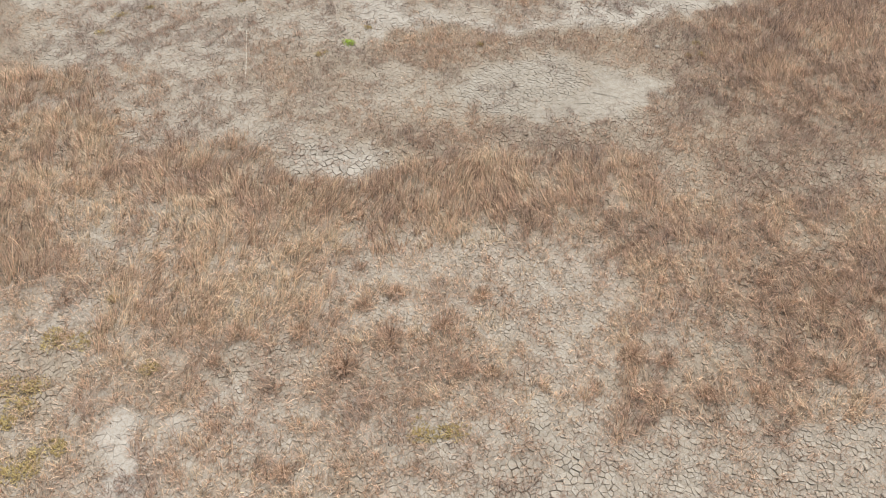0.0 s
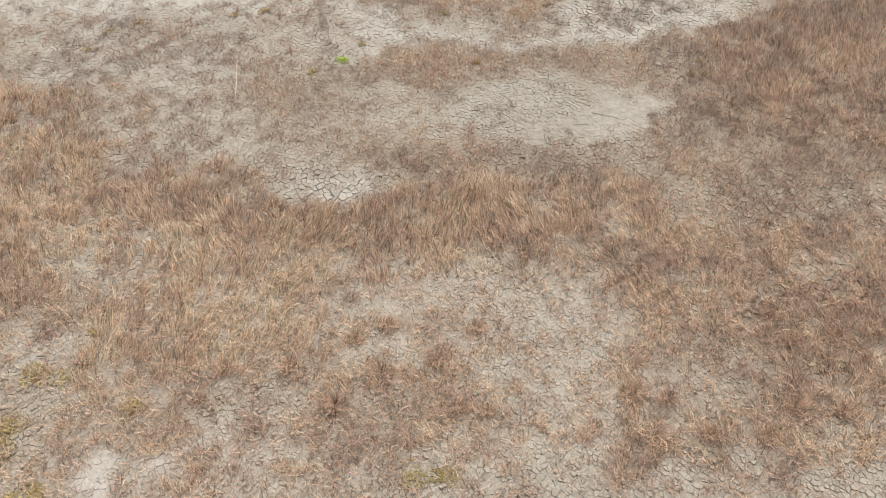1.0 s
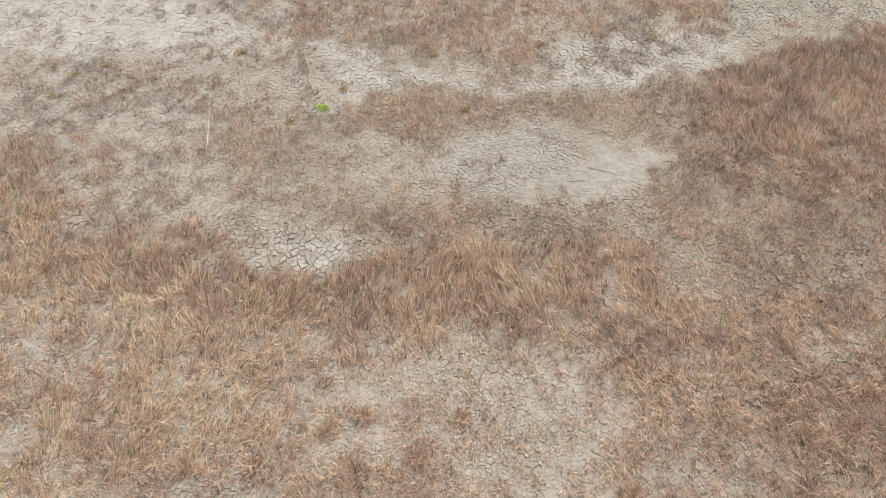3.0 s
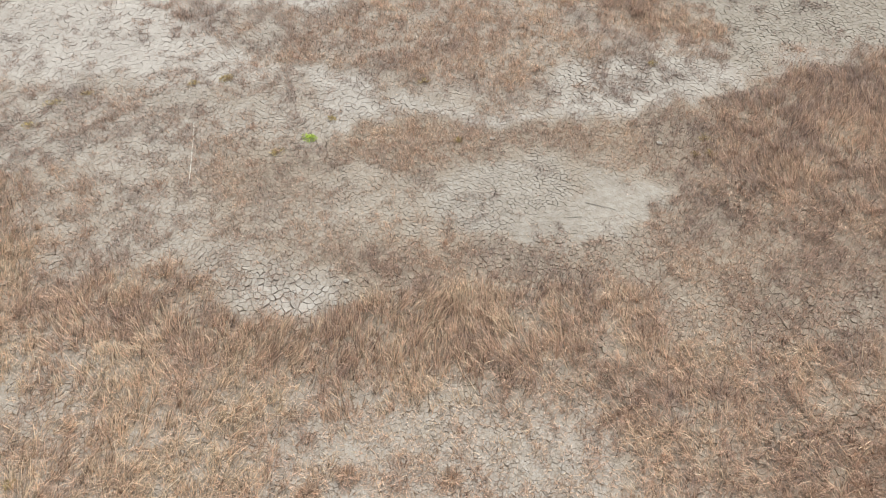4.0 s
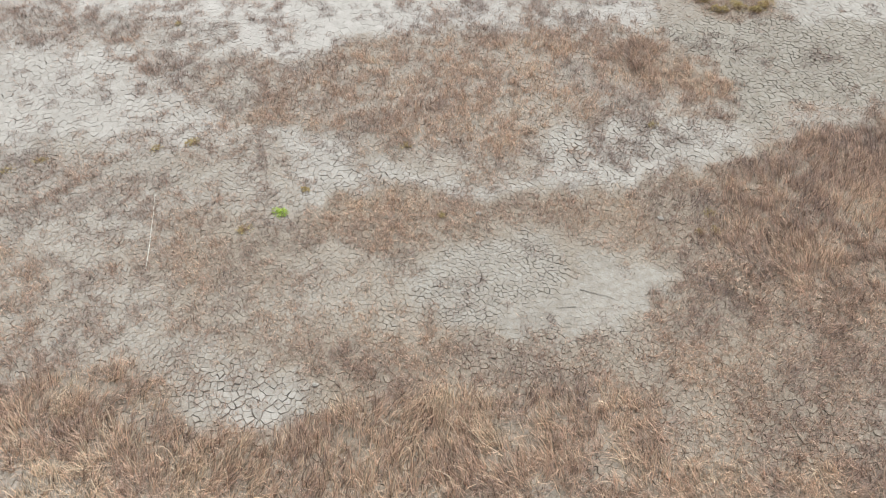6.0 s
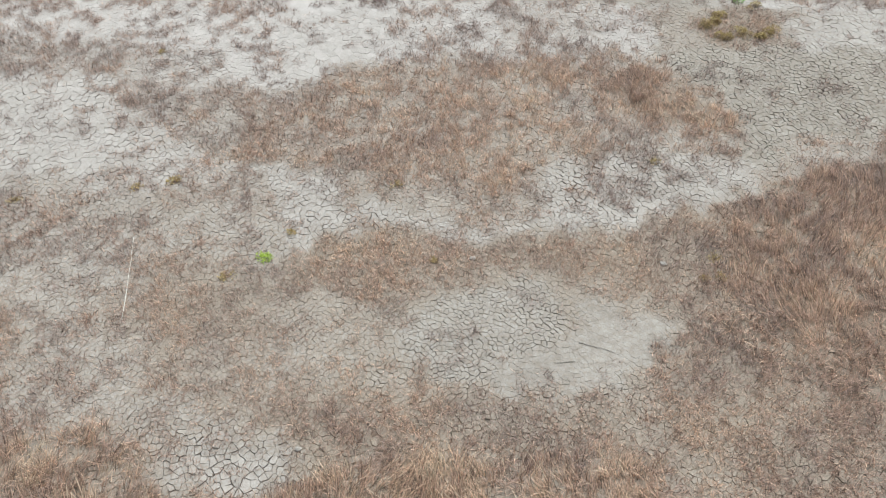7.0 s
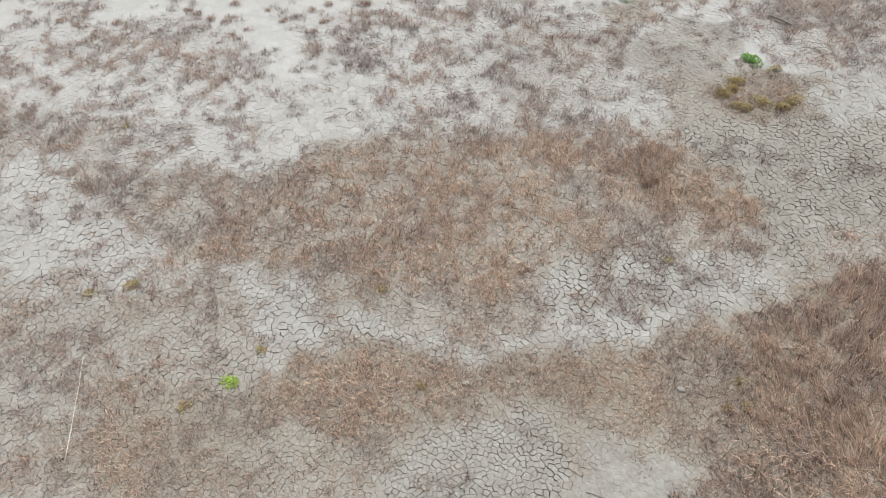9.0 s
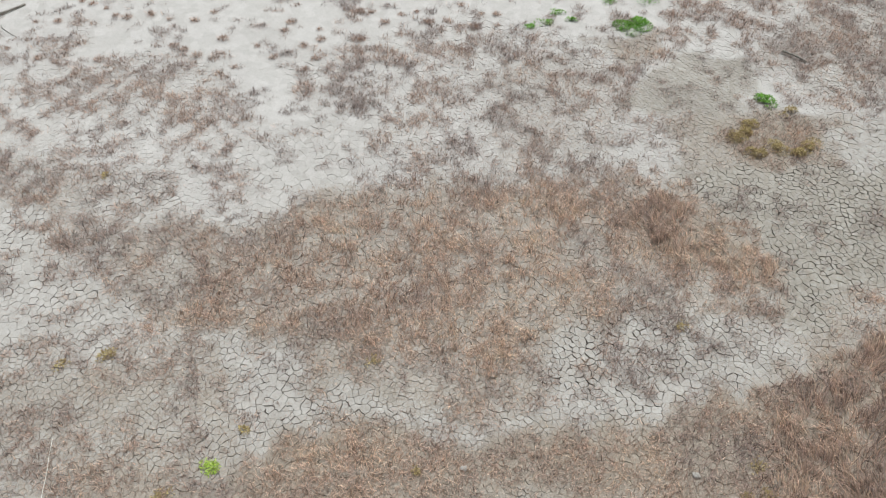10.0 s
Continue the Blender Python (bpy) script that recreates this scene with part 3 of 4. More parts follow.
def build_plates():
    x, y, keep, thin, gap = plate_seeds()
    live = keep & thin
    crack = sample(CRACK, x, y) * (0.1 + 0.9 * cloud(x, y, 1.1, 3, 41) + 0.9 * cloud(x, y, 0.25, 2, 42))
    nx, ny = x.shape
    xs, ys, ks, gs = x.tolist(), y.tolist(), crack.tolist(), gap.tolist()
    alive = thin.tolist()
    ns = np.clip((6.9 - y + 2.0 * (cloud(x, y, 0.8, 3, 43) - 0.5)) / 0.9, 0, 1).tolist()
    reach = [(a, b) for a in range(-10, 11) for b in range(-10, 11) if (a, b) != (0, 0)]
    reach.sort(key=lambda p: p[0] ** 2 + p[1] ** 2)
    reach = [(a, b, (math.hypot(a, b) - 1.3) * SPACING) for a, b in reach]
    verts, loops, starts, totals = [], [], [], []
    singles = []
    pos = 0
    for i, j in np.argwhere(live).tolist():
        px, py, pk, pg = xs[i][j], ys[i][j], ks[i][j], gs[i][j]
        q = 0.2
        nf = ns[i][j]
        poly = [(-q, -q, 0.0), (q, -q, 0.0), (q, q, 0.0), (-q, q, 0.0)]
        rad = 0.29
        for a, b, least in reach:
            if least > 2 * rad:
                break
            ii, jj = i + a, j + b
            if not (0 <= ii < nx and 0 <= jj < ny and alive[ii][jj]):
                continue
            dx, dy = xs[ii][jj] - px, ys[ii][jj] - py
            d = math.hypot(dx, dy)
            if d > 2 * rad or d < 1e-4:
                continue
            k = (pk + ks[ii][jj]) / 2
            # some cracks gape, some are hairlines, some have not opened
            h = (math.sin((i + ii) * 12.9898 + (j + jj) * 78.233) * 43758.5453) % 1.0
            w = k * (pg + gs[ii][jj]) / 2 * (0.026 + 0.10 * h * h) if h > 0.15 else 0.0
            w = w * (1 - 0.25 * nf) if k > 0.1 else 0.0
            dx, dy = dx / d, dy / d
            lim = d / 2 - w / 2
            out = []
            prev = poly[-1]
            pd = prev[0] * dx + prev[1] * dy - lim
            for cur in poly:
                cd = cur[0] * dx + cur[1] * dy - lim
                if (cd <= 0) != (pd <= 0):
                    t = pd / (pd - cd)
                    out.append((prev[0] + t * (cur[0] - prev[0]), prev[1] + t * (cur[1] - prev[1]), w if pd <= 0 else prev[2]))
                if cd <= 0:
                    out.append(cur)
                prev, pd = cur, cd
            poly = out
            if len(poly) < 3:
                break
            rad = max(math.hypot(p[0], p[1]) for p in poly)
        if len(poly) < 3 or rad > 0.27:
            continue
        # one more corner in each long side, so that the warp bends it
        ring = []
        last = poly[-1][2]
        for (ax, ay, aw), (bx, by, bw) in zip(poly, poly[1:] + poly[:1]):
            ring.append((ax, ay, max(aw, last)))
            side = math.hypot(bx - ax, by - ay)
            cuts = min(2, int(side / 0.03)) if nf < 0.5 else 0
            for c in range(cuts):
                f = (c + 1) / (cuts + 1)
                ring.append((ax + (bx - ax) * f, ay + (by - ay) * f, aw))
            last = aw
        n = len(ring)
        cx, cy = sum(p[0] for p in ring) / n, sum(p[1] for p in ring) / n
        base = pos
        worn = []
        loose = (0.4 + 0.6 * nf) * min(1.0, 3.5 * pk)
        up, tx, ty = 0.003 * loose * rng.normal(), 0.1 * loose * rng.normal(), 0.1 * loose * rng.normal()
        for vx, vy, vw in ring:
            s = 1 - 0.9 * vw * rng.random() / (math.hypot(vx - cx, vy - cy) + 0.01)
            worn.append((cx + (vx - cx) * s, cy + (vy - cy) * s, vw))
        for vx, vy, vw in worn:
            verts.append((px + vx, py + vy, -min(0.034 - 0.022 * nf, DEPTH * vw)))
        for vx, vy, vw in worn:
            dd = math.hypot(vx - cx, vy - cy) + 1e-6
            s = 1 - min(0.4, (0.0008 + 0.003 * nf + 0.06 * vw) / dd)
            verts.append((px + cx + (vx - cx) * s, py + cy + (vy - cy) * s, up + tx * (vx - cx) + ty * (vy - cy)))
        nl = 2
        for k in range(n):
            k2 = (k + 1) % n
            starts.append(len(loops))
            totals.append(4)
            loops += (base + k, base + k2, base + n + k2, base + n + k)
        starts.append(len(loops))
        totals.append(n)
        loops += range(base + n, base + 2 * n)
        pos += 2 * n
        # plates of the open cracked pan, kept as pieces of their own
        single = 3.3 < px < 6.4 and 10.6 < py < 12.3 and pk > 0.6
        singles.append((single, base, nl * n, len(starts) - (nl - 1) * n - 1, (nl - 1) * n + 1))
    v = np.array(verts)
    wx = 0.036 * (cloud(v[:, 0], v[:, 1], 0.04, 2, 51) - 0.5)
    wy = 0.036 * (cloud(v[:, 0], v[:, 1], 0.04, 2, 52) - 0.5)
    v[:, 2] += level(v[:, 0], v[:, 1])
    v[:, 0] += wx
    v[:, 1] += wy
    lit, salt = sample(LITTER, v[:, 0], v[:, 1]), sample(SALT, v[:, 0], v[:, 1])
    loops, starts, totals = np.array(loops), np.array(starts), np.array(totals)
    face_keep = np.ones(len(starts), bool)
    made = 0
    for single, vb, vn, fb, fn in singles:
        if not single or made >= 300:
            continue
        made += 1
        face_keep[fb:fb + fn] = False
        lb, le = starts[fb], starts[fb + fn - 1] + totals[fb + fn - 1]
        mesh_object("mud_plate", v[vb:vb + vn], loops[lb:le] - vb, starts[fb:fb + fn] - lb, totals[fb:fb + fn], MUD, ground, {"litter": lit[vb:vb + vn], "salt": salt[vb:vb + vn]})
    # the rest in one sheet
    lmask = np.repeat(face_keep, totals)
    kept_loops, kt = loops[lmask], totals[face_keep]
    ks2 = np.concatenate([[0], np.cumsum(kt)[:-1]])
    used = np.zeros(len(v), bool)
    used[kept_loops] = True
    remap = np.cumsum(used) - 1
    rest = mesh_object("mud_plates", v[used], remap[kept_loops], ks2, kt, MUD, ground, {"litter": lit[used], "salt": salt[used]})
    tagged(rest, "pale grey dried mud split into small plates", kind="stuff")


build_plates()

# ---- dead grass ----
def blades(root, az, lean0, lean1, length, width, twist, tint, segs):
    """Curved, tapering strips. All arguments are arrays of one value a blade. Returns vertices, triangles and tints."""
    n = len(az)
    p = root.copy()
    pts = [p.copy()]
    for s in range(segs):
        f = (s + 0.5) / segs
        th = lean0 + (lean1 - lean0) * f
        a = az + twist * f
        step = (length / segs)[:, None] * np.stack([np.cos(a) * np.sin(th), np.sin(a) * np.sin(th), np.cos(th)], -1)
        p = p + step
        pts.append(p.copy())
    floor = root[:, 2] + 0.004
    rows = []
    for s in range(segs):
        f = s / segs
        a = az + twist * f
        side = np.stack([-np.sin(a), np.cos(a), np.zeros(n)], -1) * (width * (1 - 0.55 * f) / 2)[:, None]
        q = pts[s]
        if s:
            q[:, 2] = np.maximum(q[:, 2], floor)
        rows += [q - side, q + side]
    tip = pts[segs]
    tip[:, 2] = np.maximum(tip[:, 2], floor)
    rows.append(tip)
    k = 2 * segs + 1
    v = np.stack(rows, 1).reshape(-1, 3)
    tri = []
    for s in range(segs - 1):
        o = 2 * s
        tri += [(o, o + 1, o + 3), (o, o + 3, o + 2)]
    o = 2 * (segs - 1)
    tri.append((o, o + 1, o + 2))
    tri = np.array(tri)
    t = (np.arange(n)[:, None, None] * k + tri[None]).reshape(-1)
    return v, t, np.repeat(tint, k)


def lean_field(x, y):
    """Which way the grass has been laid by wind and water, as an angle."""
    wild = 2.2 * (cloud(x, y, 2.2, 2, 61) - 0.5) + 3.2 * (cloud(x, y, 0.6, 2, 62) - 0.5) + 2.8 * (cloud(x, y, 0.16, 2, 63) - 0.5)
    fan = np.interp(x, [-2.5, -1.2, 0.0, 0.8, 1.8, 4.0], [1.15, 1.35, 1.6, 2.05, 2.35, 2.6])
    combed = np.clip(1.5 - np.abs(y - 5.75) / 0.4, 0, 1) * np.clip(1.5 - np.abs(x + 0.2) / 1.6, 0, 1)
    return fan + (1 - 0.65 * combed) * wild


def scatter(per_m2, seed):
    r = np.random.default_rng(seed)
    n = int(per_m2 * (X1 - X0) * (Y1 - Y0))
    x, y = X0 + r.random(n) * (X1 - X0), Y0 + r.random(n) * (Y1 - Y0)
    k = near_field(x, y, 0.2)
    return x[k], y[k], r


def grow(name, per_m2, seed, tall, count, segs, label):
    x, y, r = scatter(per_m2, seed)
    cover, length, tint, tufty = (sample(f, x, y) for f in (COVER, LENGTH, TINT, TUFTY))
    clump = 0.72 * cloud(x, y, 0.13, 2, 71) + 0.28 * cloud(x, y, 0.5, 2, 74)
    p = cover + tufty * (np.clip((clump - 0.5 - 0.28 * (0.5 - cover)) / 0.07 + 0.5, 0, 1) - cover)
    share = np.clip((length - 0.09) / 0.08, 0, 1)
    p = p * (share if tall else 1 - 0.75 * share)
    ok = r.random(len(x)) < p
    x, y, length, tint, cover = x[ok], y[ok], length[ok], tint[ok], cover[ok]
    n = len(x)
    size = 0.65 + 0.7 * cloud(x, y, 0.5, 2, 72) + 0.3 * (r.random(n) - 0.5)
    hue = tint + 0.6 * (cloud(x, y, 0.4, 3, 73) - 0.5) + (0.55 if tall else 0.25) * (r.random(n) - 0.5)
    if not tall:
        hue = hue + 0.06
    hue = hue + 0.06 * np.clip((y - 9) / 2, 0, 1)
    az = lean_field(x, y) + 0.5 * (r.random(n) - 0.5)
    k = r.integers(int(count * 0.6), int(count * 1.4) + 1, n)
    idx = np.repeat(np.arange(n), k)
    m = len(idx)
    spread = 0.04 if tall else 0.05
    ang, rad = r.random(m) * 6.283, spread * np.sqrt(r.random(m))
    bx, by = x[idx] + rad * np.cos(ang), y[idx] + rad * np.sin(ang)
    root = np.stack([bx, by, level(bx, by) - 0.004], -1)
    if tall:
        a = az[idx] + r.normal(0, 0.45, m)
        lean0, lean1 = np.radians(r.uniform(10, 60, m)), np.radians(r.uniform(40, 100, m)) * (0.65 + 0.65 * cloud(x, y, 0.8, 2, 75))[idx]
        width = r.uniform(0.003, 0.0062, m)
    elif segs > 1:
        a = r.random(m) * 6.283
        lean0, lean1 = np.radians(r.uniform(5, 60, m)), np.radians(r.uniform(50, 110, m))
        width = r.uniform(0.003, 0.006, m)
    else:
        a = r.random(m) * 6.283
        lean0 = lean1 = np.radians(r.uniform(25, 88, m))
        width = r.uniform(0.003, 0.0055, m)
    ln = (length * size)[idx] * r.uniform(0.55, 1.2, m)
    straw = r.random(m) < np.where(y > 8, 0.06, 0.13 if tall else 0.06)[idx]
    width = np.where(straw, width * 1.4, width)
    ln = np.where(straw & tall, ln * 1.25, ln)
    v, t, tn = blades(root, a, lean0, lean1, ln, width, r.normal(0, 0.55, m), np.clip(hue[idx] - 0.30 * straw + r.normal(0, 0.08, m), 0, 1), segs)
    q = len(t) // 3
    ob = mesh_object(name, v, t, np.arange(q) * 3, np.full(q, 3), GRASS, attrs={"tint": tn})
    tagged(ob, label, "grass", kind="stuff")


grow("tall_grass", 520, 101, True, 8, 3, "long dead marsh grass, russet and straw, lying over mud")
grow("short_grass", 400, 102, False, 7, 2, "short grey-brown withered grass stubble on cracked mud")
grow("stubble", 820, 103, False, 5, 1, "fine grey-brown stubble and broken stems on mud")


def outer_grass():
    """The same grass goes on around, thinner and coarser."""
    r = np.random.default_rng(104)
    n = 90000
    x, y = np.clip(r.normal(0.3, 8.0, n), -24, 25), np.clip(r.normal(8, 9.0, n), -16, 34)
    inner = near_field(x, y, 0.1)
    ok = ~inner & (r.random(n) < np.clip((cloud(x, y, 1.5, 3, 81) - 0.36) * 6, 0, 1))
    x, y = x[ok], y[ok]
    idx = np.repeat(np.arange(len(x)), 3)
    m = len(idx)
    bx, by = x[idx] + r.normal(0, 0.06, m), y[idx] + r.normal(0, 0.06, m)
    root = np.stack([bx, by, level(bx, by) - 0.004], -1)
    v, t, tn = blades(root, lean_field(bx, by) + r.normal(0, 0.8, m), np.radians(r.uniform(0, 50, m)), np.radians(r.uniform(40, 110, m)), r.uniform(0.1, 0.2, m), r.uniform(0.012, 0.024, m),
                      r.normal(0, 0.8, m), np.clip(0.58 + 0.8 * (cloud(bx, by, 1.0, 2, 82) - 0.5) + r.normal(0, 0.1, m), 0, 1), 1)
    q = len(t) // 3
    ob = mesh_object("outer_grass", v, t, np.arange(q) * 3, np.full(q, 3), GRASS, attrs={"tint": tn})
    tagged(ob, "thin dead marsh grass spreading over the flats", "grass", kind="stuff")


outer_grass()

# ---- single things ----
def part(name, bm, mat, parent=None, label=""):
    me = bpy.data.meshes.new(name)
    bm.to_mesh(me)
    bm.free()
    me.materials.append(mat)
    ob = new(name, me)
    if parent:
        ob.parent = parent
    if label:
        tagged(ob, label)
    return ob


def height(x, y):
    return float(level(np.array([x]), np.array([y]))[0])


def stem(points, radii, sides=7):
    """A round, jointed stem along points."""
    bm = bmesh.new()
    rings = []
    for k, (p, r) in enumerate(zip(points, radii)):
        a, b = Vector(points[max(k - 1, 0)]), Vector(points[min(k + 1, len(points) - 1)])
        d = (b - a).normalized()
        u = d.cross(Vector((0.3, 0.2, 1))).normalized()
        w = d.cross(u)
        rings.append([bm.verts.new(Vector(p) + r * (math.cos(t) * u + math.sin(t) * w)) for t in (6.2832 * q / sides for q in range(sides))])
    for r0, r1 in zip(rings, rings[1:]):
        for q in range(sides):
            bm.faces.new((r0[q], r0[(q + 1) % sides], r1[(q + 1) % sides], r1[q])).smooth = True
    bm.faces.new(rings[0][::-1])
    bm.faces.new(rings[-1])
    return bm


def fallen(name, a, b, r0, r1, mat, label, category, seed, bend=0.03, lift=0.01, steps=9):
    """A stem or twig lying on the mud from a to b, slightly crooked."""
    rr = random.Random(seed)
    pts, rad = [], []
    for k in range(steps):
        f = k / (steps - 1)
        x = a[0] + (b[0] - a[0]) * f
        y = a[1] + (b[1] - a[1]) * f
        off = bend * math.sin(3.0 * f + seed) + rr.uniform(-0.25, 0.25) * bend
        dx, dy = b[1] - a[1], a[0] - b[0]
        q = math.hypot(dx, dy)
        r = r0 + (r1 - r0) * f
        pts.append((x + dx / q * off, y + dy / q * off, height(x, y) + r + lift * (0.4 + 0.6 * math.sin(3.14 * f))))
        rad.append(r * rr.uniform(0.85, 1.15))
    return tagged(part(name, stem(pts, rad), mat), label, category)


fallen("reed_stem", (-2.66, 8.80), (-2.50, 7.76), 0.0023, 0.0046, REED, "long bleached white reed stem lying on grey mud", "reed", 3, 0.014, 0.02, 12)
fallen("twig", (1.58, 7.33), (1.77, 7.33), 0.002, 0.0035, TWIG, "short dark weathered twig on smooth silt", "twig", 1, 0.008, 0.004)
fallen("twig", (1.84, 7.56), (2.15, 7.43), 0.004, 0.002, STONE, "thin pale grey twig on smooth silt", "twig", 2, 0.012, 0.006)
fallen("branch", (-5.75, 14.95), (-5.28, 15.46), 0.022, 0.014, TWIG, "weathered grey branch lying on bare sandy flat", "branch", 5, 0.02, 0.008)
fallen("twig", (-5.40, 14.95), (-5.12, 14.64), 0.005, 0.003, TWIG, "thin crooked dark twig on bare sandy flat", "twig", 7, 0.04, 0.004)
fallen("branch", (5.20, 14.48), (5.45, 14.24), 0.018, 0.011, TWIG, "reddish brown rotten branch among withered grass", "branch", 8, 0.012, 0.02)


def leafy(name, x, y, radius, high, count, leaf, mat, label, category, seed):
    """A low plant: many small folded leaves in an uneven cushion with gaps."""
    r = np.random.default_rng(seed)
    base = new(name)
    base.location = (x, y, height(x, y))
    tagged(base, label, category)
    lobes = [(r.normal(0, 0.45) * radius, r.normal(0, 0.3) * radius, r.uniform(0.4, 0.8) * radius) for _ in range(5)]
    bm = bmesh.new()
    for _ in range(count):
        lx, ly, lr = lobes[r.integers(0, 5)]
        a, q = r.random() * 6.283, math.sqrt(r.random())
        px, py = lx + lr * q * math.cos(a), ly + lr * q * math.sin(a)
        pz = high * max(0.05, 1 - q * q) * r.uniform(0.3, 1.0)
        d = Vector((math.cos(a) + r.normal(0, 0.5), math.sin(a) + r.normal(0, 0.5), r.uniform(0.1, 1.0))).normalized()
        s = d.cross(Vector((0, 0, 1))).normalized()
        ln = leaf * r.uniform(0.6, 1.4)
        o = Vector((px, py, pz))
        fold = Vector((0, 0, 0.15 * ln))
        v = [bm.verts.new(o), bm.verts.new(o + d * ln * 0.55 + s * ln * 0.22 + fold), bm.verts.new(o + d * ln), bm.verts.new(o + d * ln * 0.55 - s * ln * 0.22 + fold), bm.verts.new(o + d * ln * 0.5)]
        bm.faces.new((v[0], v[4], v[1]))
        bm.faces.new((v[4], v[2], v[1]))
        bm.faces.new((v[0], v[3], v[4]))
        bm.faces.new((v[4], v[3], v[2]))
    part("leaves", bm, mat, base)
    bm = bmesh.new()
    for _ in range(9):
        lx, ly, lr = lobes[r.integers(0, 5)]
        st = stem([(lx * 0.2, ly * 0.2, -0.01), (lx * 0.7, ly * 0.7, high * 0.35), (lx, ly, high * 0.6)], [0.003, 0.0025, 0.0015], 5)
        me = bpy.data.meshes.new("t")
        st.to_mesh(me)
        st.free()
        bm.from_mesh(me)
        bpy.data.meshes.remove(me)
    part("stems", bm, mat, base)
    return base


# fresh green plants
leafy("green_plant", -1.25, 8.54, 0.07, 0.022, 230, 0.022, LIME, "small bright green plant on cracked grey mud", "plant", 11)
leafy("green_plant", 3.33, 15.06, 0.22, 0.035, 1500, 0.026, GREEN, "broad bright green cushion plant beside withered grass", "plant", 12)
leafy("green_plant", 4.66, 13.46, 0.10, 0.045, 420, 0.028, GREEN, "small bright green plant on pale mud beside cushion tufts", "plant", 13)
for k, (gx, gy, gr) in enumerate(((3.06, 15.68, 0.10), (3.6, 15.69, 0.11), (2.26, 15.35, 0.09), (2.10, 15.10, 0.10), (1.85, 15.02, 0.06), (2.45, 15.2, 0.05), (4.93, 13.25, 0.09))):
    leafy("green_plant", gx, gy, gr, 0.04, 130, 0.026, GREEN if k < 6 else MOSS, "sparse low green seedling on sandy mud", "plant", 20 + k)
# olive cushions round the dark tuft
for k, (gx, gy, gr) in enumerate(((4.18, 12.76, 0.13), (4.34, 12.50, 0.14), (4.60, 12.58, 0.15), (4.98, 12.60, 0.16), (4.38, 12.98, 0.11), (4.82, 12.48, 0.10), (4.30, 12.85, 0.10))):
    leafy("cushion_plant", gx, gy, gr * 0.85, 0.06, 480, 0.022, MOSS, "olive-yellow cushion plant on cracked mud", "cushion plant", 40 + k)
# yellowing tufts
YELLOW = ((-4.43, 9.14, 0.12), (-4.09, 9.33, 0.06), (-4.59, 8.76, 0.08), (-2.84, 9.52, 0.06), (-2.41, 9.66, 0.08), (-1.62, 8.30, 0.07), (3.32, 8.60, 0.10), (3.34, 8.34, 0.07), (3.16, 8.31, 0.06),
          (0.04, 9.61, 0.07), (0.47, 8.53, 0.05), (-3.13, 12.01, 0.06), (-2.43, 9.63, 0.08), (-1.04, 8.90, 0.05), (2.96, 10.0, 0.07), (-3.19, 4.35, 0.05), (-3.4, 2.75, 0.06))
MORE_YELLOW = ((-3.81, 3.35, 0.10), (-3.60, 3.36, 0.09), (-3.64, 3.18, 0.08), (-3.75, 3.05, 0.07), (-3.66, 3.89, 0.09), (-3.42, 3.88, 0.08), (-3.21, 2.82, 0.07), (-3.35, 2.62, 0.08), (-3.49, 2.58, 0.08), (0.09, 2.98, 0.07), (-0.18, 2.95, 0.08), (-2.62, 3.60, 0.06))
for k, (gx, gy, gr) in enumerate(YELLOW + MORE_YELLOW):
    leafy("yellow_tuft", gx, gy, gr * (0.9 if k < len(YELLOW) else 1.5), 0.02, 80 if k < len(YELLOW) else 240, 0.022, MOSS, "small yellow-green herb tuft on dry mud", "herb", 60 + k)


def pebble(x, y, r, seed, label):
    bm = bmesh.new()
    bmesh.ops.create_icosphere(bm, subdivisions=3, radius=1)
    for v in bm.verts:
        k = 1 + 0.35 * (noise.noise(v.co * 1.3 + Vector((seed, 0, 0)))) + 0.1 * noise.noise(v.co * 4)
        v.co = Vector((v.co.x * k * r, v.co.y * k * r * 0.8, v.co.z * k * r * 0.5))
    for f in bm.faces:
        f.smooth = True
    ob = part("stone", bm, STONE)
    ob.location = (x, y, height(x, y) + r * 0.3)
    return tagged(ob, label, "stone")


for k, (sx, sy, s) in enumerate(((2.80, 8.51, 0.035), (-0.65, 6.46, 0.028), (0.86, 8.55, 0.032))):
    pebble(sx, sy, s, k + 3, "pale rounded stone half sunk in dry mud")


# separate tufts on the bare sandy flat
def tuft(name, x, y, radius, count, tone, seed, label, group="tufts on the sandy flat", segs=2):
    """One tuft of short dead blades that spread from a common crown."""
    r = np.random.default_rng(seed)
    ang, rad = r.random(count) * 6.283, radius * r.random(count) * 0.6
    root = np.stack([rad * np.cos(ang), rad * np.sin(ang) * 0.8, np.full(count, -0.006)], -1)
    v, t, tn = blades(root, ang + r.normal(0, 0.7, count), np.radians(r.uniform(0, 50, count)), np.radians(r.uniform(40, 95, count)),
                      radius * r.uniform(0.35, 0.8, count), r.uniform(0.003, 0.0055, count), r.normal(0, 0.6, count), np.clip(tone + r.normal(0, 0.1, count), 0, 1), segs)
    q = len(t) // 3
    ob = mesh_object(name, v, t, np.arange(q) * 3, np.full(q, 3), GRASS, attrs={"tint": tn})
    ob.location = (x, y, height(x, y))
    return tagged(ob, label, "grass tuft", group)


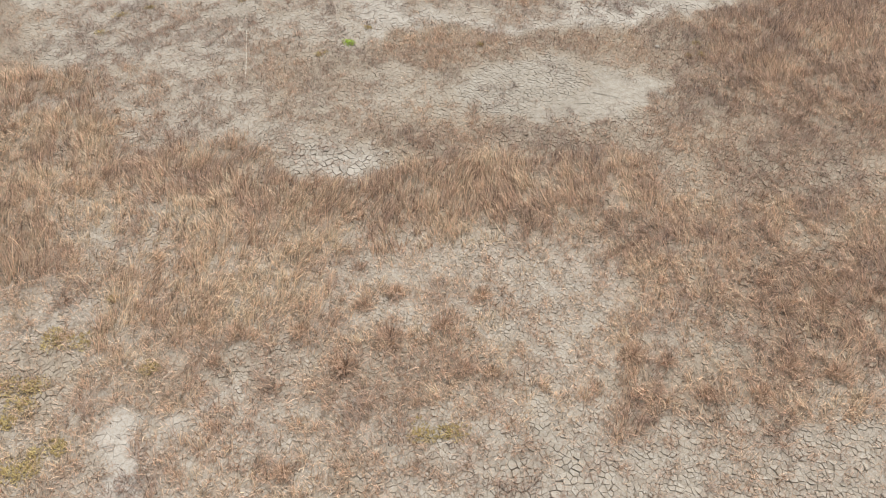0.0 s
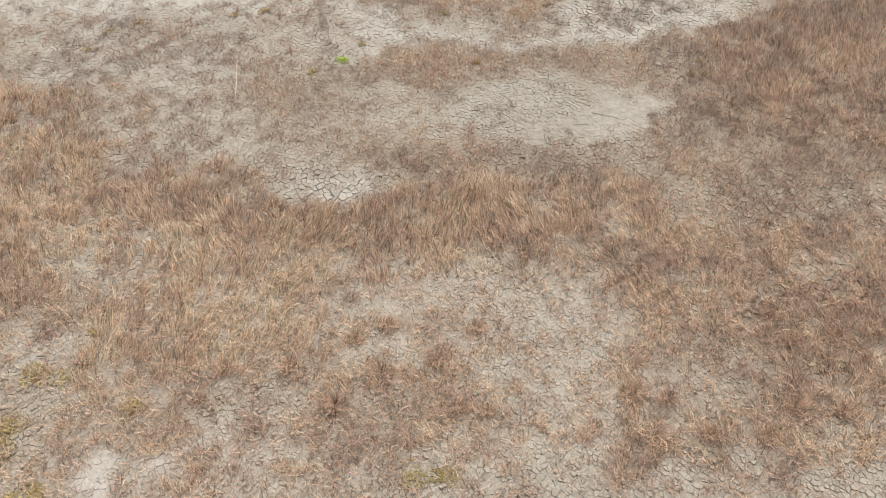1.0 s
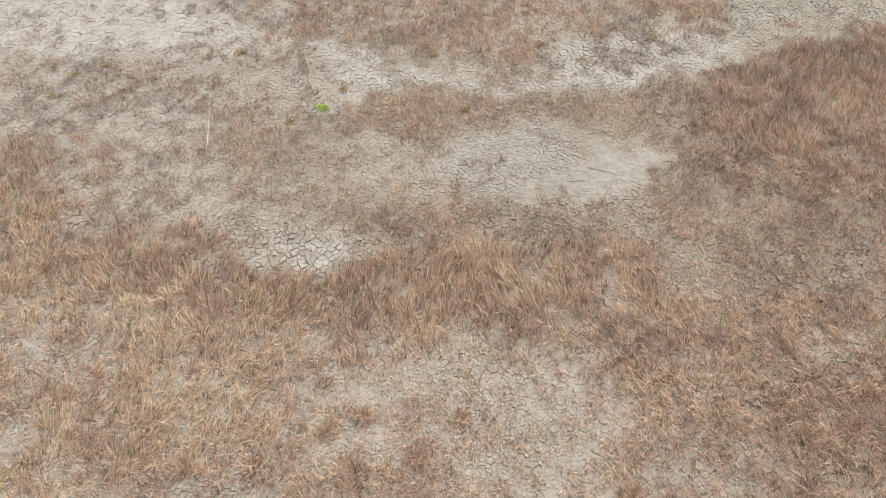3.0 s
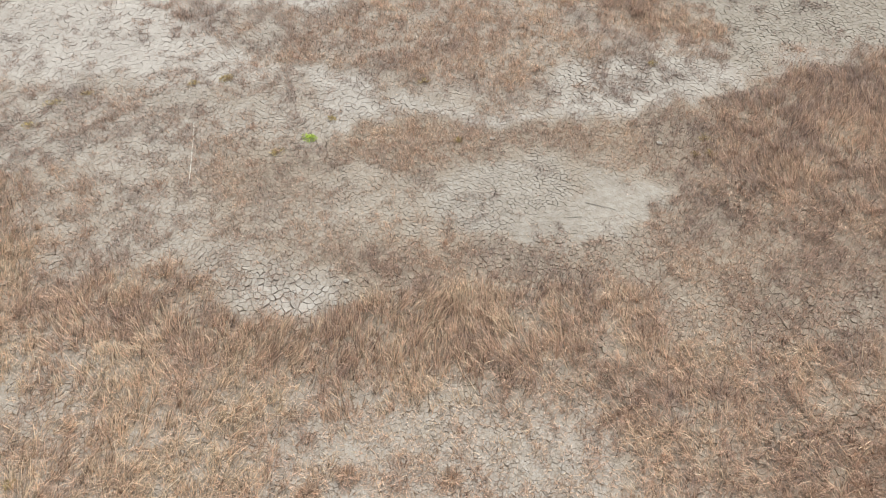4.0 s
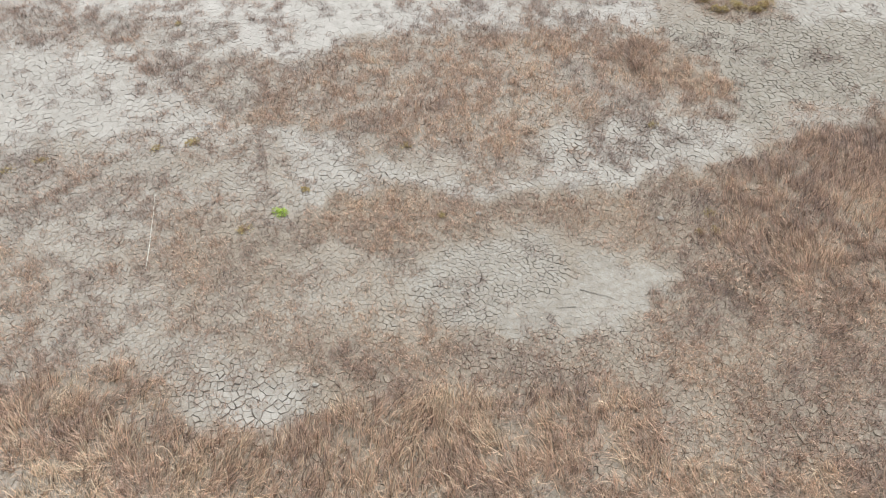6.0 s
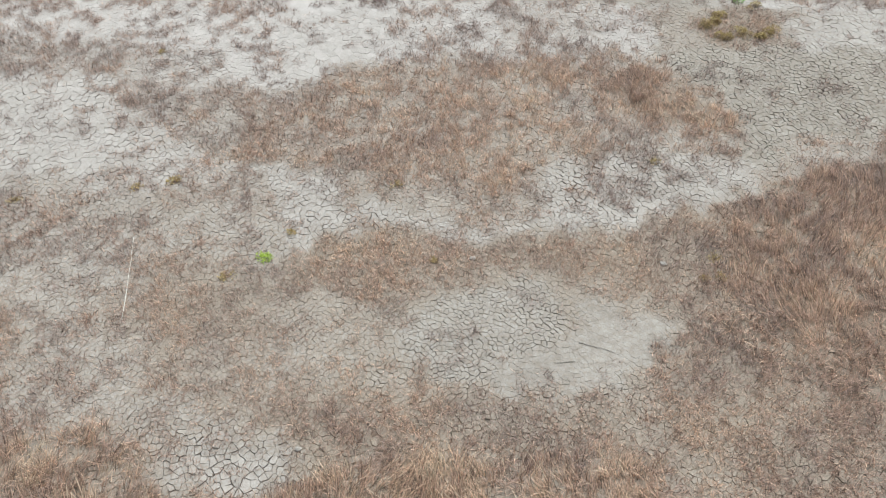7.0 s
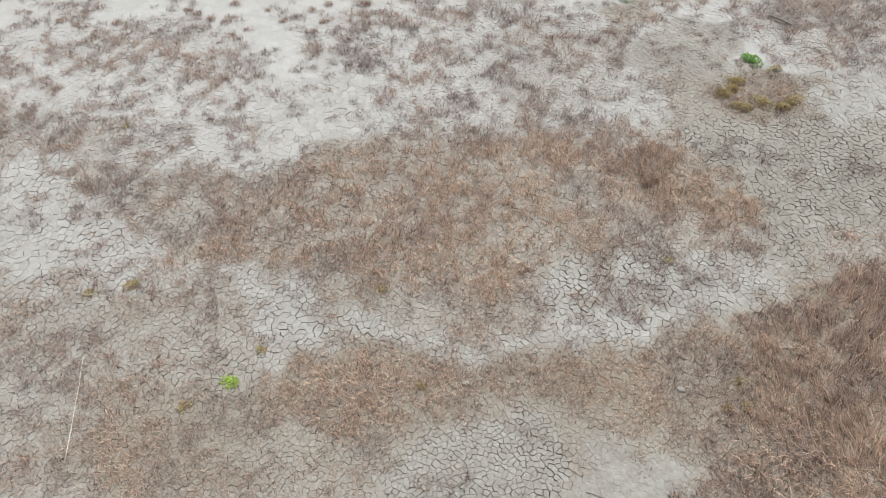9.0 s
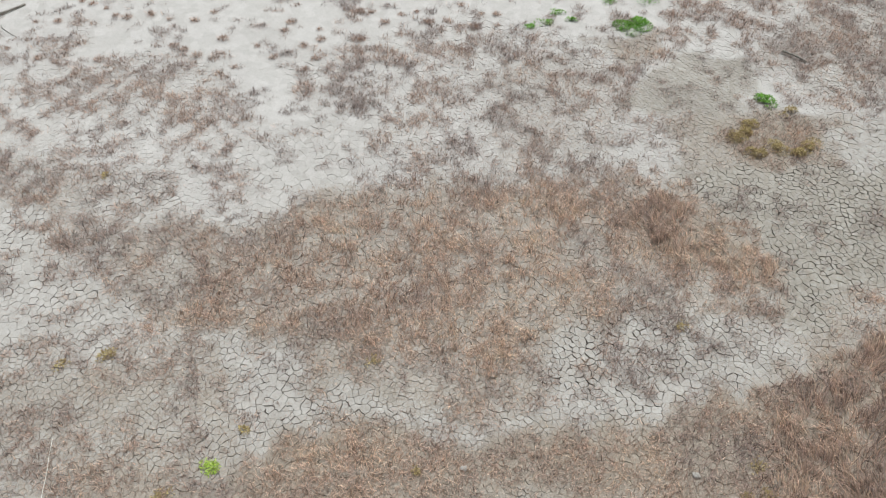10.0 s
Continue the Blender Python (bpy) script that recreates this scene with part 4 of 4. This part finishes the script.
TUFTS = ((-4.97, 15.02), (-4.67, 15.03), (-3.91, 15.19), (-3.44, 15.24), (-3.15, 15.12), (-2.79, 15.09), (-2.57, 15.31), (-2.32, 14.68), (-2.06, 14.07), (-2.95, 14.50), (-2.79, 14.43), (-2.59, 14.29), (-5.13, 14.40), (-4.65, 14.19), (-4.39, 14.10), (-3.85, 14.18), (-4.10, 15.38), (-4.33, 15.50), (-4.50, 15.57), (-3.75, 15.15), (-1.83, 14.52), (-1.58, 14.27), (-1.51, 14.88), (-1.45, 15.07), (-4.20, 13.68), (-4.07, 13.84), (-0.34, 15.35), (-0.52, 15.35), (-1.04, 14.91), (-1.21, 14.53), (0.06, 15.29), (0.45, 15.10), (0.29, 15.36), (-0.99, 14.67), (-0.66, 14.28), (-0.47, 14.68), (-0.42, 14.40), (-1.01, 14.25), (-1.12, 14.01), (-0.15, 15.09), (1.20, 15.33), (1.41, 15.31), (0.91, 15.53), (1.10, 15.00), (1.40, 15.03))
for k, (gx, gy) in enumerate(TUFTS):
    size = (0.07, 0.10, 0.085, 0.115)[k % 4]
    tuft("grass_tuft", gx, gy, size, int(1200 * size), 0.62, 200 + k, "small withered brown grass tuft on pale bare silt")

# mop-headed clumps that stand out of the thin grass
CLUMPS = ((-0.88, 3.61, 0.16), (-0.49, 3.92, 0.17), (-1.34, 4.00, 0.13), (-0.75, 4.30, 0.12), (0.01, 4.06, 0.13), (0.39, 4.42, 0.13), (-0.46, 4.44, 0.13), (0.19, 3.59, 0.13), (0.45, 3.56, 0.10), (1.75, 3.75, 0.16), (2.05, 3.70, 0.12), (3.30, 4.31, 0.15), (3.22, 4.62, 0.14), (3.76, 4.38, 0.14), (3.17, 3.65, 0.15), (3.56, 3.59, 0.15), (2.34, 3.35, 0.14), (2.84, 3.36, 0.14), (-1.30, 2.59, 0.12), (-1.92, 3.97, 0.14), (-2.07, 3.66, 0.10))
for k, (gx, gy, gr) in enumerate(CLUMPS):
    tuft("grass_clump", gx, gy, gr * 1.15, int(2000 * gr), (0.42, 0.5, 0.36)[k % 3], 300 + k, "drooping russet clump of dead grass on crumbled mud", "russet clumps", 3)
tuft("grass_clump", -2.78, 6.22, 0.17, 260, 0.02, 340, "bleached straw clump of dead grass among russet grass", "russet clumps", 3)
